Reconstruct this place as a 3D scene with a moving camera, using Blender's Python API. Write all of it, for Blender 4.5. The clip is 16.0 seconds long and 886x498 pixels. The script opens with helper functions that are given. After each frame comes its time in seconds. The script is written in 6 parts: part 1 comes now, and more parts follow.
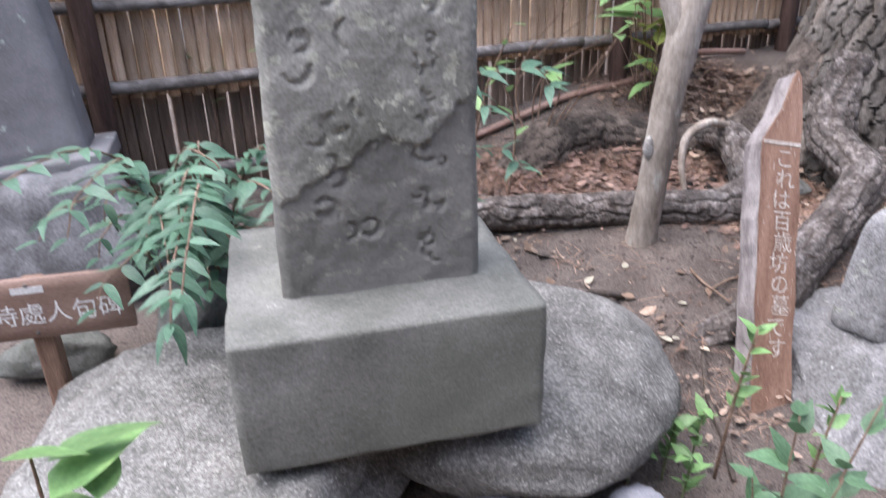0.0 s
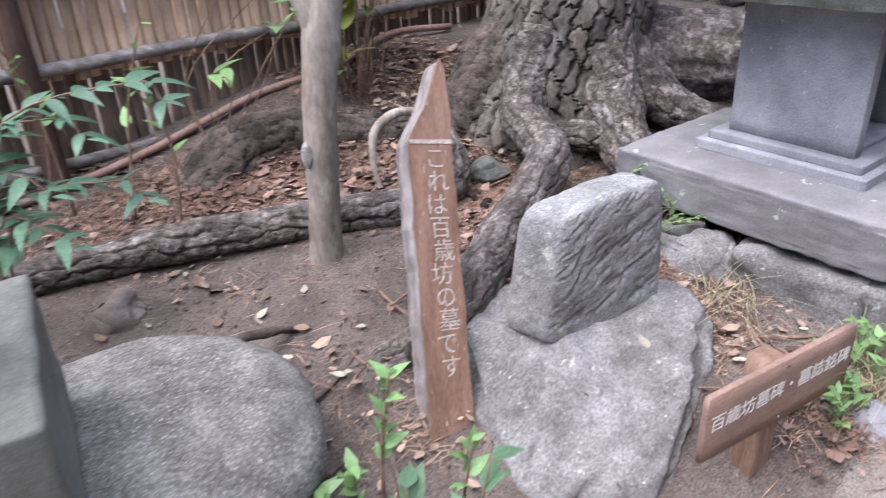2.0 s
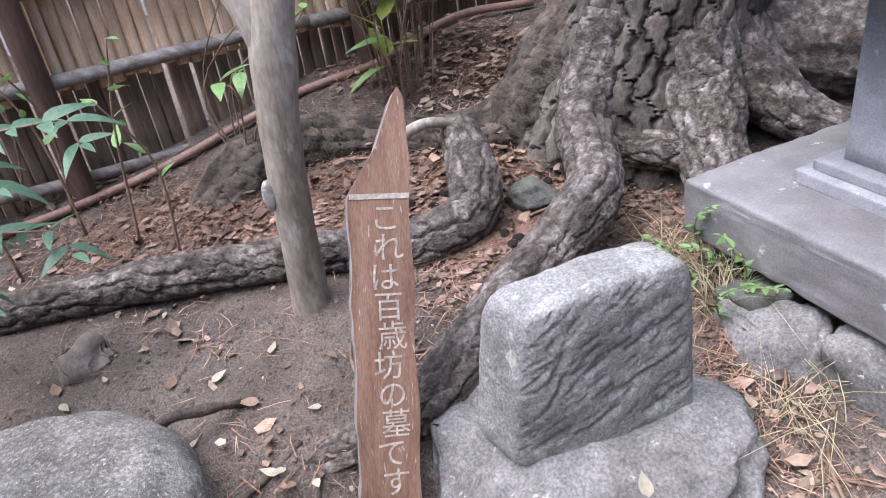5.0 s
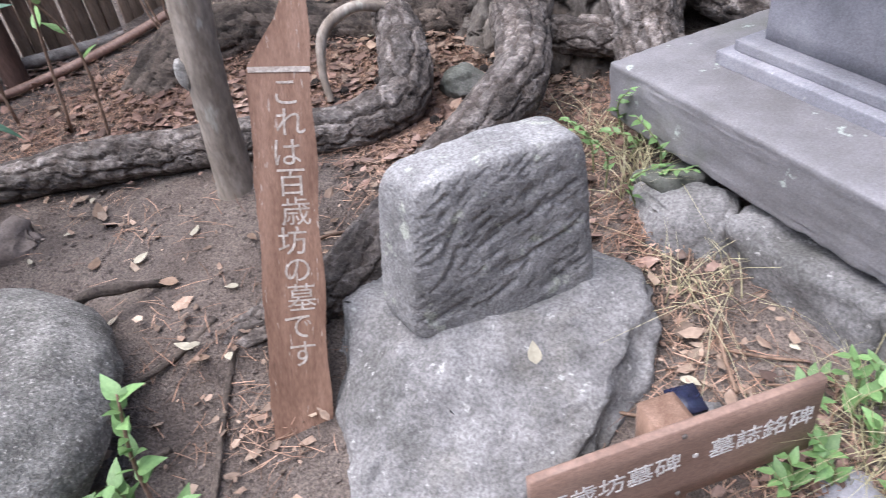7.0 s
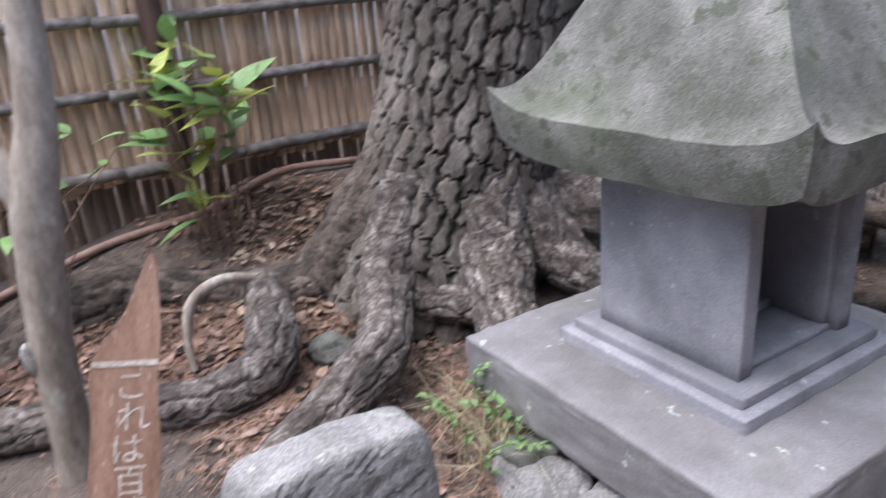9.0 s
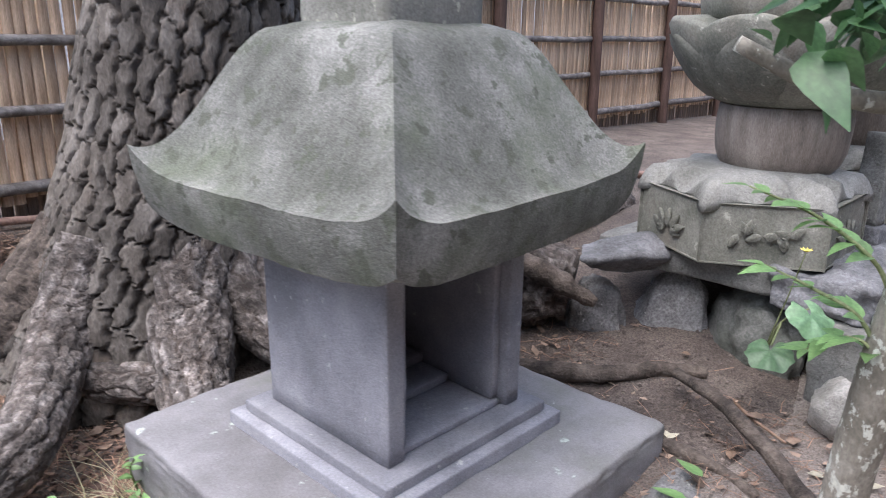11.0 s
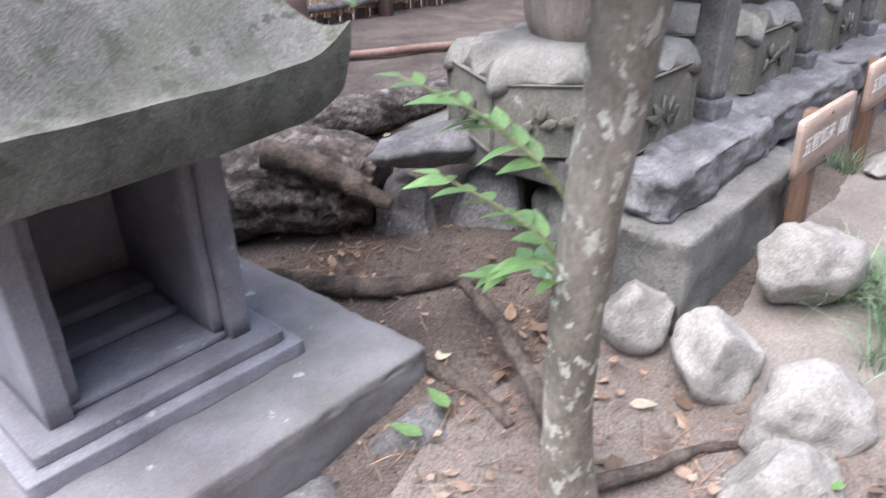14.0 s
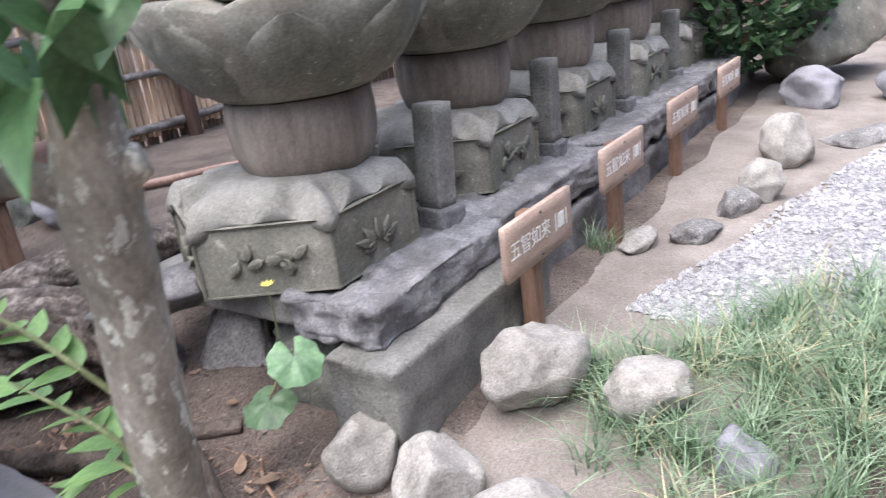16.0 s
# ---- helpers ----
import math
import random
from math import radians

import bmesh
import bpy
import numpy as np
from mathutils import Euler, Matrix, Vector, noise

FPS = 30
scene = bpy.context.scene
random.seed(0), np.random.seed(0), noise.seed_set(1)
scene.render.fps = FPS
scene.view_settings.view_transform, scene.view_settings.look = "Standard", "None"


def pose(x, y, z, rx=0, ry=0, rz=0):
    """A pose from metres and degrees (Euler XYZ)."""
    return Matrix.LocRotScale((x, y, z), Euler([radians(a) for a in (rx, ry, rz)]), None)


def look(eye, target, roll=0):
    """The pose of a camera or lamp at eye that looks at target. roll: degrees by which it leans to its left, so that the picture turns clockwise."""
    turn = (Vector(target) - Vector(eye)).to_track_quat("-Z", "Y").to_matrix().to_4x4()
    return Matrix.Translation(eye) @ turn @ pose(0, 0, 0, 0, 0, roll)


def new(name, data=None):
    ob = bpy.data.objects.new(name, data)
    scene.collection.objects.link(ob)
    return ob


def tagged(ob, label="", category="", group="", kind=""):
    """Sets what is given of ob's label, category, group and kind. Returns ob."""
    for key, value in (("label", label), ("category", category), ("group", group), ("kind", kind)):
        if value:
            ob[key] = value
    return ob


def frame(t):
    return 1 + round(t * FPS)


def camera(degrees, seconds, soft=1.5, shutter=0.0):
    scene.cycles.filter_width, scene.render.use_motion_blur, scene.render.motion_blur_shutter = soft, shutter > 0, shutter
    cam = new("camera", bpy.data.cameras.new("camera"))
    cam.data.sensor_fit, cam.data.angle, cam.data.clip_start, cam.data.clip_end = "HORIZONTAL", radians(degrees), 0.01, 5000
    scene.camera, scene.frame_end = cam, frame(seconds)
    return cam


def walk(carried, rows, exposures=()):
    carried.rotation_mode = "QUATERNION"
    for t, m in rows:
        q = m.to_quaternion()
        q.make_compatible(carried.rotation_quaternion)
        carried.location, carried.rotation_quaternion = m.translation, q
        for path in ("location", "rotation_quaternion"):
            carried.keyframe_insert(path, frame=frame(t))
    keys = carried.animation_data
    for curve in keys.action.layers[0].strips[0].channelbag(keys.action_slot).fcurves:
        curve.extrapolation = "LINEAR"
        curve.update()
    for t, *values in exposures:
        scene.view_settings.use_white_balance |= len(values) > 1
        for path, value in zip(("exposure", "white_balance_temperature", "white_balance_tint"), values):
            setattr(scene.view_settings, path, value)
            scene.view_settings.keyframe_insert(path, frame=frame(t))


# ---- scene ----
cam = camera(62.8, 16.0, 1.0, 0.5)
PATH = [
    (0, (0.610, -0.801, 1.373), (-0.027, 0.898, 0.534), -1.2),
    (0.3, (0.646, -0.766, 1.351), (0.066, 0.905, 0.418), -1.0),
    (0.5, (0.703, -0.710, 1.362), (0.155, 0.956, 0.402), -1.5),
    (1, (0.926, -0.593, 1.401), (0.447, 1.099, 0.448), -2.2),
    (1.5, (1.078, -0.481, 1.403), (0.744, 1.267, 0.492), -3.8),
    (2, (1.136, -0.252, 1.380), (0.956, 1.513, 0.457), -2.8),
    (2.5, (1.297, -0.066, 1.397), (1.177, 1.692, 0.451), -2.6),
    (3, (1.497, 0.136, 1.417), (1.156, 1.864, 0.470), -5.8),
    (3.5, (1.520, 0.352, 1.403), (1.087, 2.041, 0.423), -7.3),
    (3.7, (1.513, 0.413, 1.420), (1.064, 2.087, 0.422), -7.4),
    (5.8, (1.780, 0.522, 1.322), (1.040, 2.069, 0.292), -9.7),
    (6, (1.798, 0.511, 1.300), (1.069, 2.032, 0.226), -10.2),
    (6.5, (1.826, 0.511, 1.282), (1.136, 1.984, 0.118), -10.4),
    (7, (1.887, 0.530, 1.283), (1.260, 1.999, 0.080), -8.8),
    (7.5, (1.922, 0.537, 1.289), (1.386, 2.040, 0.083), -6.5),
    (8, (1.951, 0.559, 1.338), (1.434, 2.151, 0.243), -4.5),
    (8.5, (1.972, 0.555, 1.404), (1.453, 2.286, 0.548), -3.3),
    (9, (2.013, 0.608, 1.438), (1.624, 2.439, 0.734), -4.5),
    (9.5, (2.029, 0.682, 1.462), (1.948, 2.578, 0.831), -2.1),
    (10, (2.103, 0.710, 1.455), (2.196, 2.620, 0.870), -1.1),
    (10.2, (2.166, 0.726, 1.452), (2.299, 2.641, 0.890), -0.1),
    (12.3, (2.799, 0.957, 1.327), (2.676, 2.784, 0.521), 1.7),
    (12.5, (2.814, 0.977, 1.319), (2.652, 2.766, 0.441), 1.3),
    (13, (2.847, 1.018, 1.339), (2.666, 2.768, 0.387), 0.1),
    (13.5, (2.980, 1.066, 1.331), (3.037, 2.827, 0.384), -2.3),
    (14, (3.181, 1.098, 1.383), (3.296, 2.885, 0.493), -2.3),
    (14.5, (3.341, 1.090, 1.413), (3.425, 2.918, 0.604), -3.4),
    (15, (3.454, 1.137, 1.461), (3.679, 2.974, 0.703), -3.7),
    (15.5, (3.613, 1.105, 1.467), (3.953, 2.935, 0.739), -3.8),
    (16, (3.774, 1.117, 1.477), (4.151, 2.945, 0.757), -7.3),
]
EXPOSURES = [(0.0, 1.72, 5950, 15), (3.0, 1.68, 5950, 15), (7.5, 1.58, 5950, 14), (8.5, 1.53, 6000, 14), (10.2, 1.60, 6050, 13), (12.3, 1.74, 6050, 13), (13.0, 1.78, 6050, 13), (14.0, 1.98, 6100, 14), (15.5, 1.94, 6200, 14), (16.0, 1.86, 6200, 14)]
walk(cam, [(t, look(eye, target, roll)) for t, eye, target, roll in PATH], EXPOSURES)

# ---- world, sun, exposure ----
world = bpy.data.worlds.new("overcast_sky")
scene.world = world
world.use_nodes = True
wn = world.node_tree.nodes
sky = wn.new("ShaderNodeTexSky")
sky.sky_type = "NISHITA"
sky.sun_disc = False
sky.sun_elevation = radians(70)
sky.sun_rotation = radians(235)
sky.dust_density = 4.0
sky.ozone_density = 1.0
wn["Background"].inputs[1].default_value = 0.1
world.node_tree.links.new(sky.outputs[0], wn["Background"].inputs[0])
sun_data = bpy.data.lights.new("sun", "SUN")
sun_data.energy = 1.7
sun_data.angle = radians(75)
sun_data.color = (1.0, 0.97, 0.95)
sun = new("sun", sun_data)
sun.matrix_world = look((-2.7, -1.9, 9), (0, 0, 0))
AX = 43.0  # the heading that stones, signs and row share
U = Vector((math.cos(radians(AX)), math.sin(radians(AX)), 0))
V = Vector((-U.y, U.x, 0))


# ---- materials ----
def material(name, dark, mid, light, scale=6.0, fine=60.0, rough=0.85, bump=0.4, spots=None, spot_scale=18.0, spot_cut=0.60,
             stretch=(1, 1, 1), vary=0.12, metal=0.0, dist=0.01, tint=None, tint_scale=2.2, tint_cut=0.55, grain=0.17, pits=0.0, island=0.0):
    m = bpy.data.materials.new(name)
    m.use_nodes = True
    n, l = m.node_tree.nodes, m.node_tree.links
    bsdf = n["Principled BSDF"]
    bsdf.inputs["Roughness"].default_value = rough
    bsdf.inputs["Metallic"].default_value = metal
    co = n.new("ShaderNodeTexCoord")
    mp = n.new("ShaderNodeMapping")
    mp.inputs["Scale"].default_value = stretch
    l.new(co.outputs["Object"], mp.inputs[0])

    def noise_tex(s, detail=5.0):
        t = n.new("ShaderNodeTexNoise")
        t.inputs["Scale"].default_value = s
        t.inputs["Detail"].default_value = detail
        t.inputs["Roughness"].default_value = 0.62
        l.new(mp.outputs[0], t.inputs["Vector"])
        return t

    big, small = noise_tex(scale), noise_tex(fine, 3.0)
    ramp = n.new("ShaderNodeValToRGB")
    ramp.color_ramp.elements[0].position, ramp.color_ramp.elements[1].position = 0.33, 0.68
    ramp.color_ramp.elements[0].color, ramp.color_ramp.elements[1].color = (*dark, 1), (*light, 1)
    e = ramp.color_ramp.elements.new(0.5)
    e.color = (*mid, 1)
    add = n.new("ShaderNodeMath")
    add.operation = "MULTIPLY_ADD"
    add.inputs[1].default_value = 0.35
    l.new(small.outputs["Fac"], add.inputs[0])
    sub = n.new("ShaderNodeMath")
    sub.operation = "ADD"
    sub.inputs[1].default_value = -0.175
    l.new(big.outputs["Fac"], sub.inputs[0])
    l.new(sub.outputs[0], add.inputs[2])
    l.new(add.outputs[0], ramp.inputs[0])
    colour = ramp.outputs[0]

    def over(colour, fac, rgb):
        mix = n.new("ShaderNodeMixRGB")
        l.new(fac, mix.inputs[0])
        l.new(colour, mix.inputs[1])
        mix.inputs[2].default_value = (*rgb, 1)
        return mix.outputs[0]

    def cut(tex, at, width=0.05, strength=1.0):
        r = n.new("ShaderNodeMapRange")
        r.inputs[1].default_value, r.inputs[2].default_value = at, at + width
        r.inputs[4].default_value = strength
        l.new(tex.outputs["Fac"], r.inputs[0])
        return r.outputs[0]

    if tint:
        colour = over(colour, cut(noise_tex(tint_scale, 6.0), tint_cut, 0.16, 0.75), tint)
    if spots:
        colour = over(colour, cut(noise_tex(spot_scale, 4.0), spot_cut, 0.04, 0.85), spots)
    if island:
        geo = n.new("ShaderNodeNewGeometry")
        tone_ = n.new("ShaderNodeHueSaturation")
        spread_ = n.new("ShaderNodeMapRange")
        spread_.inputs[3].default_value, spread_.inputs[4].default_value = 1 - island, 1 + island
        l.new(geo.outputs["Random Per Island"], spread_.inputs[0])
        l.new(spread_.outputs[0], tone_.inputs["Value"])
        l.new(colour, tone_.inputs["Color"])
        colour = tone_.outputs[0]
    if vary:
        info = n.new("ShaderNodeObjectInfo")
        hsv = n.new("ShaderNodeHueSaturation")
        rng = n.new("ShaderNodeMapRange")
        rng.inputs[3].default_value, rng.inputs[4].default_value = 1 - vary, 1 + vary
        l.new(info.outputs["Random"], rng.inputs[0])
        l.new(rng.outputs[0], hsv.inputs["Value"])
        l.new(colour, hsv.inputs["Color"])
        colour = hsv.outputs[0]
    if pits:
        vor = n.new("ShaderNodeTexVoronoi")
        vor.inputs["Scale"].default_value = fine * 0.75
        l.new(mp.outputs[0], vor.inputs["Vector"])
        peb = n.new("ShaderNodeMixRGB")
        peb.blend_type = "MULTIPLY"
        peb.inputs[0].default_value = pits
        grey = n.new("ShaderNodeMapRange")
        grey.inputs[1].default_value, grey.inputs[2].default_value = 0.25, 0.75
        grey.inputs[3].default_value, grey.inputs[4].default_value = 1.25, 0.45
        l.new(vor.outputs["Distance"], grey.inputs[0])
        l.new(grey.outputs[0], peb.inputs[2])
        l.new(colour, peb.inputs[1])
        colour = peb.outputs[0]
    height = add.outputs[0]
    if grain:
        speck = noise_tex(fine * 1.9, 2.0)
        rng2 = n.new("ShaderNodeMapRange")
        rng2.inputs[1].default_value, rng2.inputs[2].default_value = 0.34, 0.66
        rng2.inputs[3].default_value, rng2.inputs[4].default_value = 1 - grain, 1 + grain
        l.new(speck.outputs["Fac"], rng2.inputs[0])
        mul = n.new("ShaderNodeMixRGB")
        mul.blend_type = "MULTIPLY"
        mul.inputs[0].default_value = 1.0
        l.new(colour, mul.inputs[1])
        l.new(rng2.outputs[0], mul.inputs[2])
        colour = mul.outputs[0]
        both = n.new("ShaderNodeMath")
        both.operation = "MULTIPLY_ADD"
        both.inputs[1].default_value = 0.4
        l.new(speck.outputs["Fac"], both.inputs[0])
        l.new(add.outputs[0], both.inputs[2])
        height = both.outputs[0]
    l.new(colour, bsdf.inputs["Base Color"])
    if bump:
        b = n.new("ShaderNodeBump")
        b.inputs["Strength"].default_value = bump
        b.inputs["Distance"].default_value = dist
        l.new(height, b.inputs["Height"])
        l.new(b.outputs[0], bsdf.inputs["Normal"])
    return m


SOIL = material("soil", (0.078, 0.062, 0.053), (0.122, 0.098, 0.083), (0.172, 0.142, 0.122), 4, 75, 0.96, 1.0, tint=(0.18, 0.15, 0.13), tint_scale=0.8, tint_cut=0.5, spots=(0.055, 0.042, 0.036), spot_scale=28, spot_cut=0.61, dist=0.025, grain=0.4)
STEP_STONE = material("olive_grey_step_stone", (0.13, 0.13, 0.118), (0.195, 0.195, 0.18), (0.27, 0.268, 0.25), 5, 80, 0.9, 0.7, spots=(0.12, 0.115, 0.1), spot_scale=26, spot_cut=0.62)
SAND = material("pale_sand", (0.17, 0.148, 0.128), (0.225, 0.2, 0.178), (0.29, 0.262, 0.236), 3, 70, 0.95, 0.7, tint=(0.2, 0.175, 0.155), tint_scale=1.5, tint_cut=0.55, dist=0.015)
SAND_SOIL = material("trodden_sandy_soil", (0.135, 0.112, 0.096), (0.185, 0.158, 0.138), (0.245, 0.215, 0.19), 3, 75, 0.96, 0.9, tint=(0.15, 0.124, 0.107), tint_scale=1.2, tint_cut=0.5, dist=0.02, grain=0.3)
GRAVEL_BED = material("gravel_bed", (0.16, 0.16, 0.165), (0.30, 0.30, 0.31), (0.46, 0.46, 0.47), 40, 90, 0.95, 1.0, dist=0.03)
CONCRETE = material("aggregate_stone", (0.14, 0.136, 0.122), (0.225, 0.22, 0.202), (0.315, 0.306, 0.284), 9, 110, 0.9, 0.9, spots=(0.5, 0.48, 0.44), spot_scale=110, spot_cut=0.6, pits=0.6, dist=0.02, grain=0.3)
STELE = material("weathered_green_grey_stone", (0.14, 0.14, 0.115), (0.245, 0.242, 0.21), (0.38, 0.37, 0.325), 3.5, 70, 0.85, 0.45, spots=(0.42, 0.42, 0.34), spot_scale=24, spot_cut=0.59, tint=(0.115, 0.112, 0.1), tint_scale=1.7, tint_cut=0.5)
PEDESTAL = material("dark_algae_grey_tuff", (0.115, 0.118, 0.1), (0.178, 0.178, 0.158), (0.27, 0.268, 0.245), 3.5, 90, 0.9, 0.4, tint=(0.12, 0.128, 0.1), tint_scale=1.8, tint_cut=0.48, spots=(0.42, 0.42, 0.36), spot_scale=15, spot_cut=0.69)
BLUE_STONE = material("blue_grey_andesite", (0.178, 0.178, 0.195), (0.262, 0.262, 0.288), (0.36, 0.358, 0.38), 3, 120, 0.85, 0.4, spots=(0.46, 0.46, 0.45), spot_scale=26, spot_cut=0.67, tint=(0.15, 0.145, 0.155), tint_scale=2.0, tint_cut=0.56, grain=0.12)
SLAB_STONE = material("slab_andesite", (0.155, 0.15, 0.15), (0.222, 0.216, 0.224), (0.30, 0.292, 0.302), 2.6, 130, 0.82, 0.3, spots=(0.50, 0.56, 0.50), spot_scale=11, spot_cut=0.65, tint=(0.16, 0.165, 0.135), tint_scale=1.8, tint_cut=0.54, grain=0.1)
ROOF_STONE = material("mossy_roof_stone", (0.07, 0.073, 0.06), (0.135, 0.136, 0.121), (0.255, 0.255, 0.235), 3.4, 120, 0.9, 0.6, spots=(0.07, 0.078, 0.056), spot_scale=17, spot_cut=0.57, tint=(0.075, 0.09, 0.052), tint_scale=2.4, tint_cut=0.5, grain=0.25)
GRAVE = material("rough_grey_gravestone", (0.165, 0.163, 0.158), (0.255, 0.252, 0.25), (0.36, 0.357, 0.35), 5, 80, 0.9, 0.6, spots=(0.40, 0.42, 0.36), spot_scale=13, spot_cut=0.60, grain=0.3)
BOULDER = material("grey_boulder", (0.11, 0.108, 0.102), (0.19, 0.186, 0.184), (0.29, 0.285, 0.282), 4, 60, 0.88, 0.7, tint=(0.20, 0.19, 0.165), spots=(0.42, 0.42, 0.40), spot_scale=30, spot_cut=0.64, grain=0.3)
DARK_ROCK = material("dark_green_rock", (0.07, 0.075, 0.06), (0.12, 0.125, 0.11), (0.2, 0.2, 0.185), 6, 60, 0.9, 0.8)
WHITE_ROCK = material("pale_granite", (0.2, 0.192, 0.172), (0.31, 0.298, 0.275), (0.42, 0.405, 0.375), 7, 80, 0.88, 0.8, spots=(0.2, 0.2, 0.18), spot_scale=14, spot_cut=0.62)
LOTUS_STONE = material("lotus_stone", (0.115, 0.118, 0.094), (0.185, 0.184, 0.153), (0.27, 0.265, 0.228), 5, 75, 0.88, 0.45, spots=(0.40, 0.39, 0.33), spot_scale=20, spot_cut=0.64, tint=(0.175, 0.145, 0.115), tint_cut=0.52)
STELE_PALE = material("pale_worn_stone", (0.165, 0.163, 0.142), (0.26, 0.256, 0.232), (0.36, 0.355, 0.33), 4, 80, 0.88, 0.5, tint=(0.2, 0.195, 0.165), tint_cut=0.54)
DRUM_STONE = material("brown_stained_stone", (0.14, 0.118, 0.098), (0.225, 0.19, 0.16), (0.31, 0.27, 0.232), 4, 75, 0.88, 0.4, stretch=(3, 3, 0.6), tint=(0.17, 0.165, 0.14), tint_cut=0.52)
KERB = material("rough_kerb_stone", (0.085, 0.085, 0.085), (0.15, 0.15, 0.155), (0.26, 0.26, 0.268), 6, 60, 0.88, 0.9)
BARK = material("pine_bark", (0.05, 0.042, 0.034), (0.11, 0.096, 0.082), (0.21, 0.19, 0.168), 9, 60, 0.95, 0.9, stretch=(1, 1, 0.5), tint=(0.12, 0.085, 0.062), tint_scale=5, tint_cut=0.58, dist=0.012)
ROOT_BARK = material("root_bark", (0.066, 0.054, 0.047), (0.14, 0.12, 0.107), (0.29, 0.262, 0.243), 14, 48, 0.95, 1.0, dist=0.02, pits=0.55, grain=0.3)
DARK_BARK = material("rotting_bark", (0.035, 0.028, 0.023), (0.085, 0.068, 0.056), (0.15, 0.122, 0.10), 10, 60, 0.97, 1.0, dist=0.015)
SMOOTH_BARK = material("smooth_pale_bark", (0.2, 0.165, 0.13), (0.32, 0.275, 0.23), (0.43, 0.385, 0.335), 7, 40, 0.85, 0.35, stretch=(1, 1, 0.35), spots=(0.42, 0.40, 0.35), spot_scale=12, spot_cut=0.63)
LICHEN_BARK = material("lichen_bark", (0.16, 0.145, 0.115), (0.24, 0.22, 0.18), (0.33, 0.305, 0.26), 8, 60, 0.9, 0.4, stretch=(1, 1, 0.6), spots=(0.55, 0.56, 0.49), spot_scale=30, spot_cut=0.565)
MARKER = material("brown_board", (0.13, 0.07, 0.046), (0.205, 0.118, 0.08), (0.29, 0.18, 0.13), 5, 60, 0.8, 0.4, stretch=(3, 3, 0.5), spots=(0.42, 0.37, 0.32), spot_scale=30, spot_cut=0.65)
MARKER_SIDE = material("grey_weathered_edge", (0.15, 0.13, 0.125), (0.24, 0.215, 0.205), (0.34, 0.31, 0.30), 9, 60, 0.9, 0.6, stretch=(2, 2, 0.6))
SIGN = material("painted_brown_sign", (0.20, 0.125, 0.094), (0.255, 0.168, 0.13), (0.30, 0.205, 0.16), 3, 40, 0.6, 0.12, stretch=(1, 1, 4))
SIGN_FADED = material("faded_brown_sign", (0.29, 0.205, 0.165), (0.37, 0.275, 0.225), (0.43, 0.335, 0.28), 3, 40, 0.65, 0.12, stretch=(1, 1, 4))
POST_WOOD = material("brown_post_wood", (0.15, 0.085, 0.055), (0.21, 0.13, 0.09), (0.28, 0.18, 0.13), 6, 50, 0.75, 0.25, stretch=(4, 4, 0.4))
DARK_WOOD = material("dark_fence_post", (0.05, 0.028, 0.02), (0.085, 0.048, 0.036), (0.125, 0.075, 0.058), 6, 50, 0.8, 0.3, stretch=(4, 4, 0.4))
BAMBOO = material("split_bamboo", (0.36, 0.24, 0.15), (0.56, 0.40, 0.27), (0.68, 0.53, 0.38), 4, 50, 0.6, 0.2, stretch=(8, 8, 0.7), vary=0.28)
# darker copy of split_bamboo for the lower slats, shade put into its brown
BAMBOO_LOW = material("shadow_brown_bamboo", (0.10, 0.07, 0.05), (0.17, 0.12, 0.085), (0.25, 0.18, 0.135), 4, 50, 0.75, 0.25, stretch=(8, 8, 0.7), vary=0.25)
RAIL = material("grey_bamboo_rail", (0.10, 0.085, 0.075), (0.19, 0.17, 0.155), (0.33, 0.305, 0.285), 5, 50, 0.7, 0.25, stretch=(1, 4, 4), vary=0.2)
PIPE = material("brown_pipe", (0.17, 0.10, 0.075), (0.25, 0.155, 0.12), (0.33, 0.22, 0.175), 5, 50, 0.55, 0.15)
WHITE_PAINT = material("white_lettering", (0.68, 0.67, 0.65), (0.75, 0.74, 0.72), (0.8, 0.79, 0.77), 20, 80, 0.6, 0.0, vary=0)
CARVED = material("carved_pale_lettering", (0.30, 0.25, 0.21), (0.42, 0.37, 0.32), (0.55, 0.50, 0.45), 25, 90, 0.85, 0.2, vary=0)
SOLAR = material("solar_panel", (0.012, 0.014, 0.03), (0.018, 0.02, 0.045), (0.025, 0.03, 0.06), 30, 90, 0.25, 0.0, vary=0)
PLASTIC = material("black_plastic", (0.02, 0.02, 0.022), (0.03, 0.03, 0.032), (0.04, 0.04, 0.042), 30, 90, 0.5, 0.05, vary=0)
GRAVEL = material("pale_gravel", (0.30, 0.30, 0.31), (0.42, 0.42, 0.43), (0.55, 0.55, 0.55), 9, 60, 0.9, 0.5, vary=0.25)
PLASTER = material("far_plaster", (0.55, 0.55, 0.54), (0.62, 0.62, 0.61), (0.7, 0.7, 0.69), 2, 30, 0.9, 0.1)
NEEDLE = material("dry_pine_needles", (0.15, 0.088, 0.06), (0.235, 0.145, 0.1), (0.37, 0.255, 0.185), 3, 30, 0.85, 0.0, island=0.6)
CHIP = material("brown_chips", (0.11, 0.066, 0.052), (0.2, 0.128, 0.1), (0.34, 0.245, 0.2), 3, 25, 0.9, 0.2, island=0.6)
CLOD = material("soil_clods", (0.085, 0.068, 0.06), (0.125, 0.102, 0.09), (0.17, 0.142, 0.126), 5, 60, 0.96, 0.5, island=0.45)


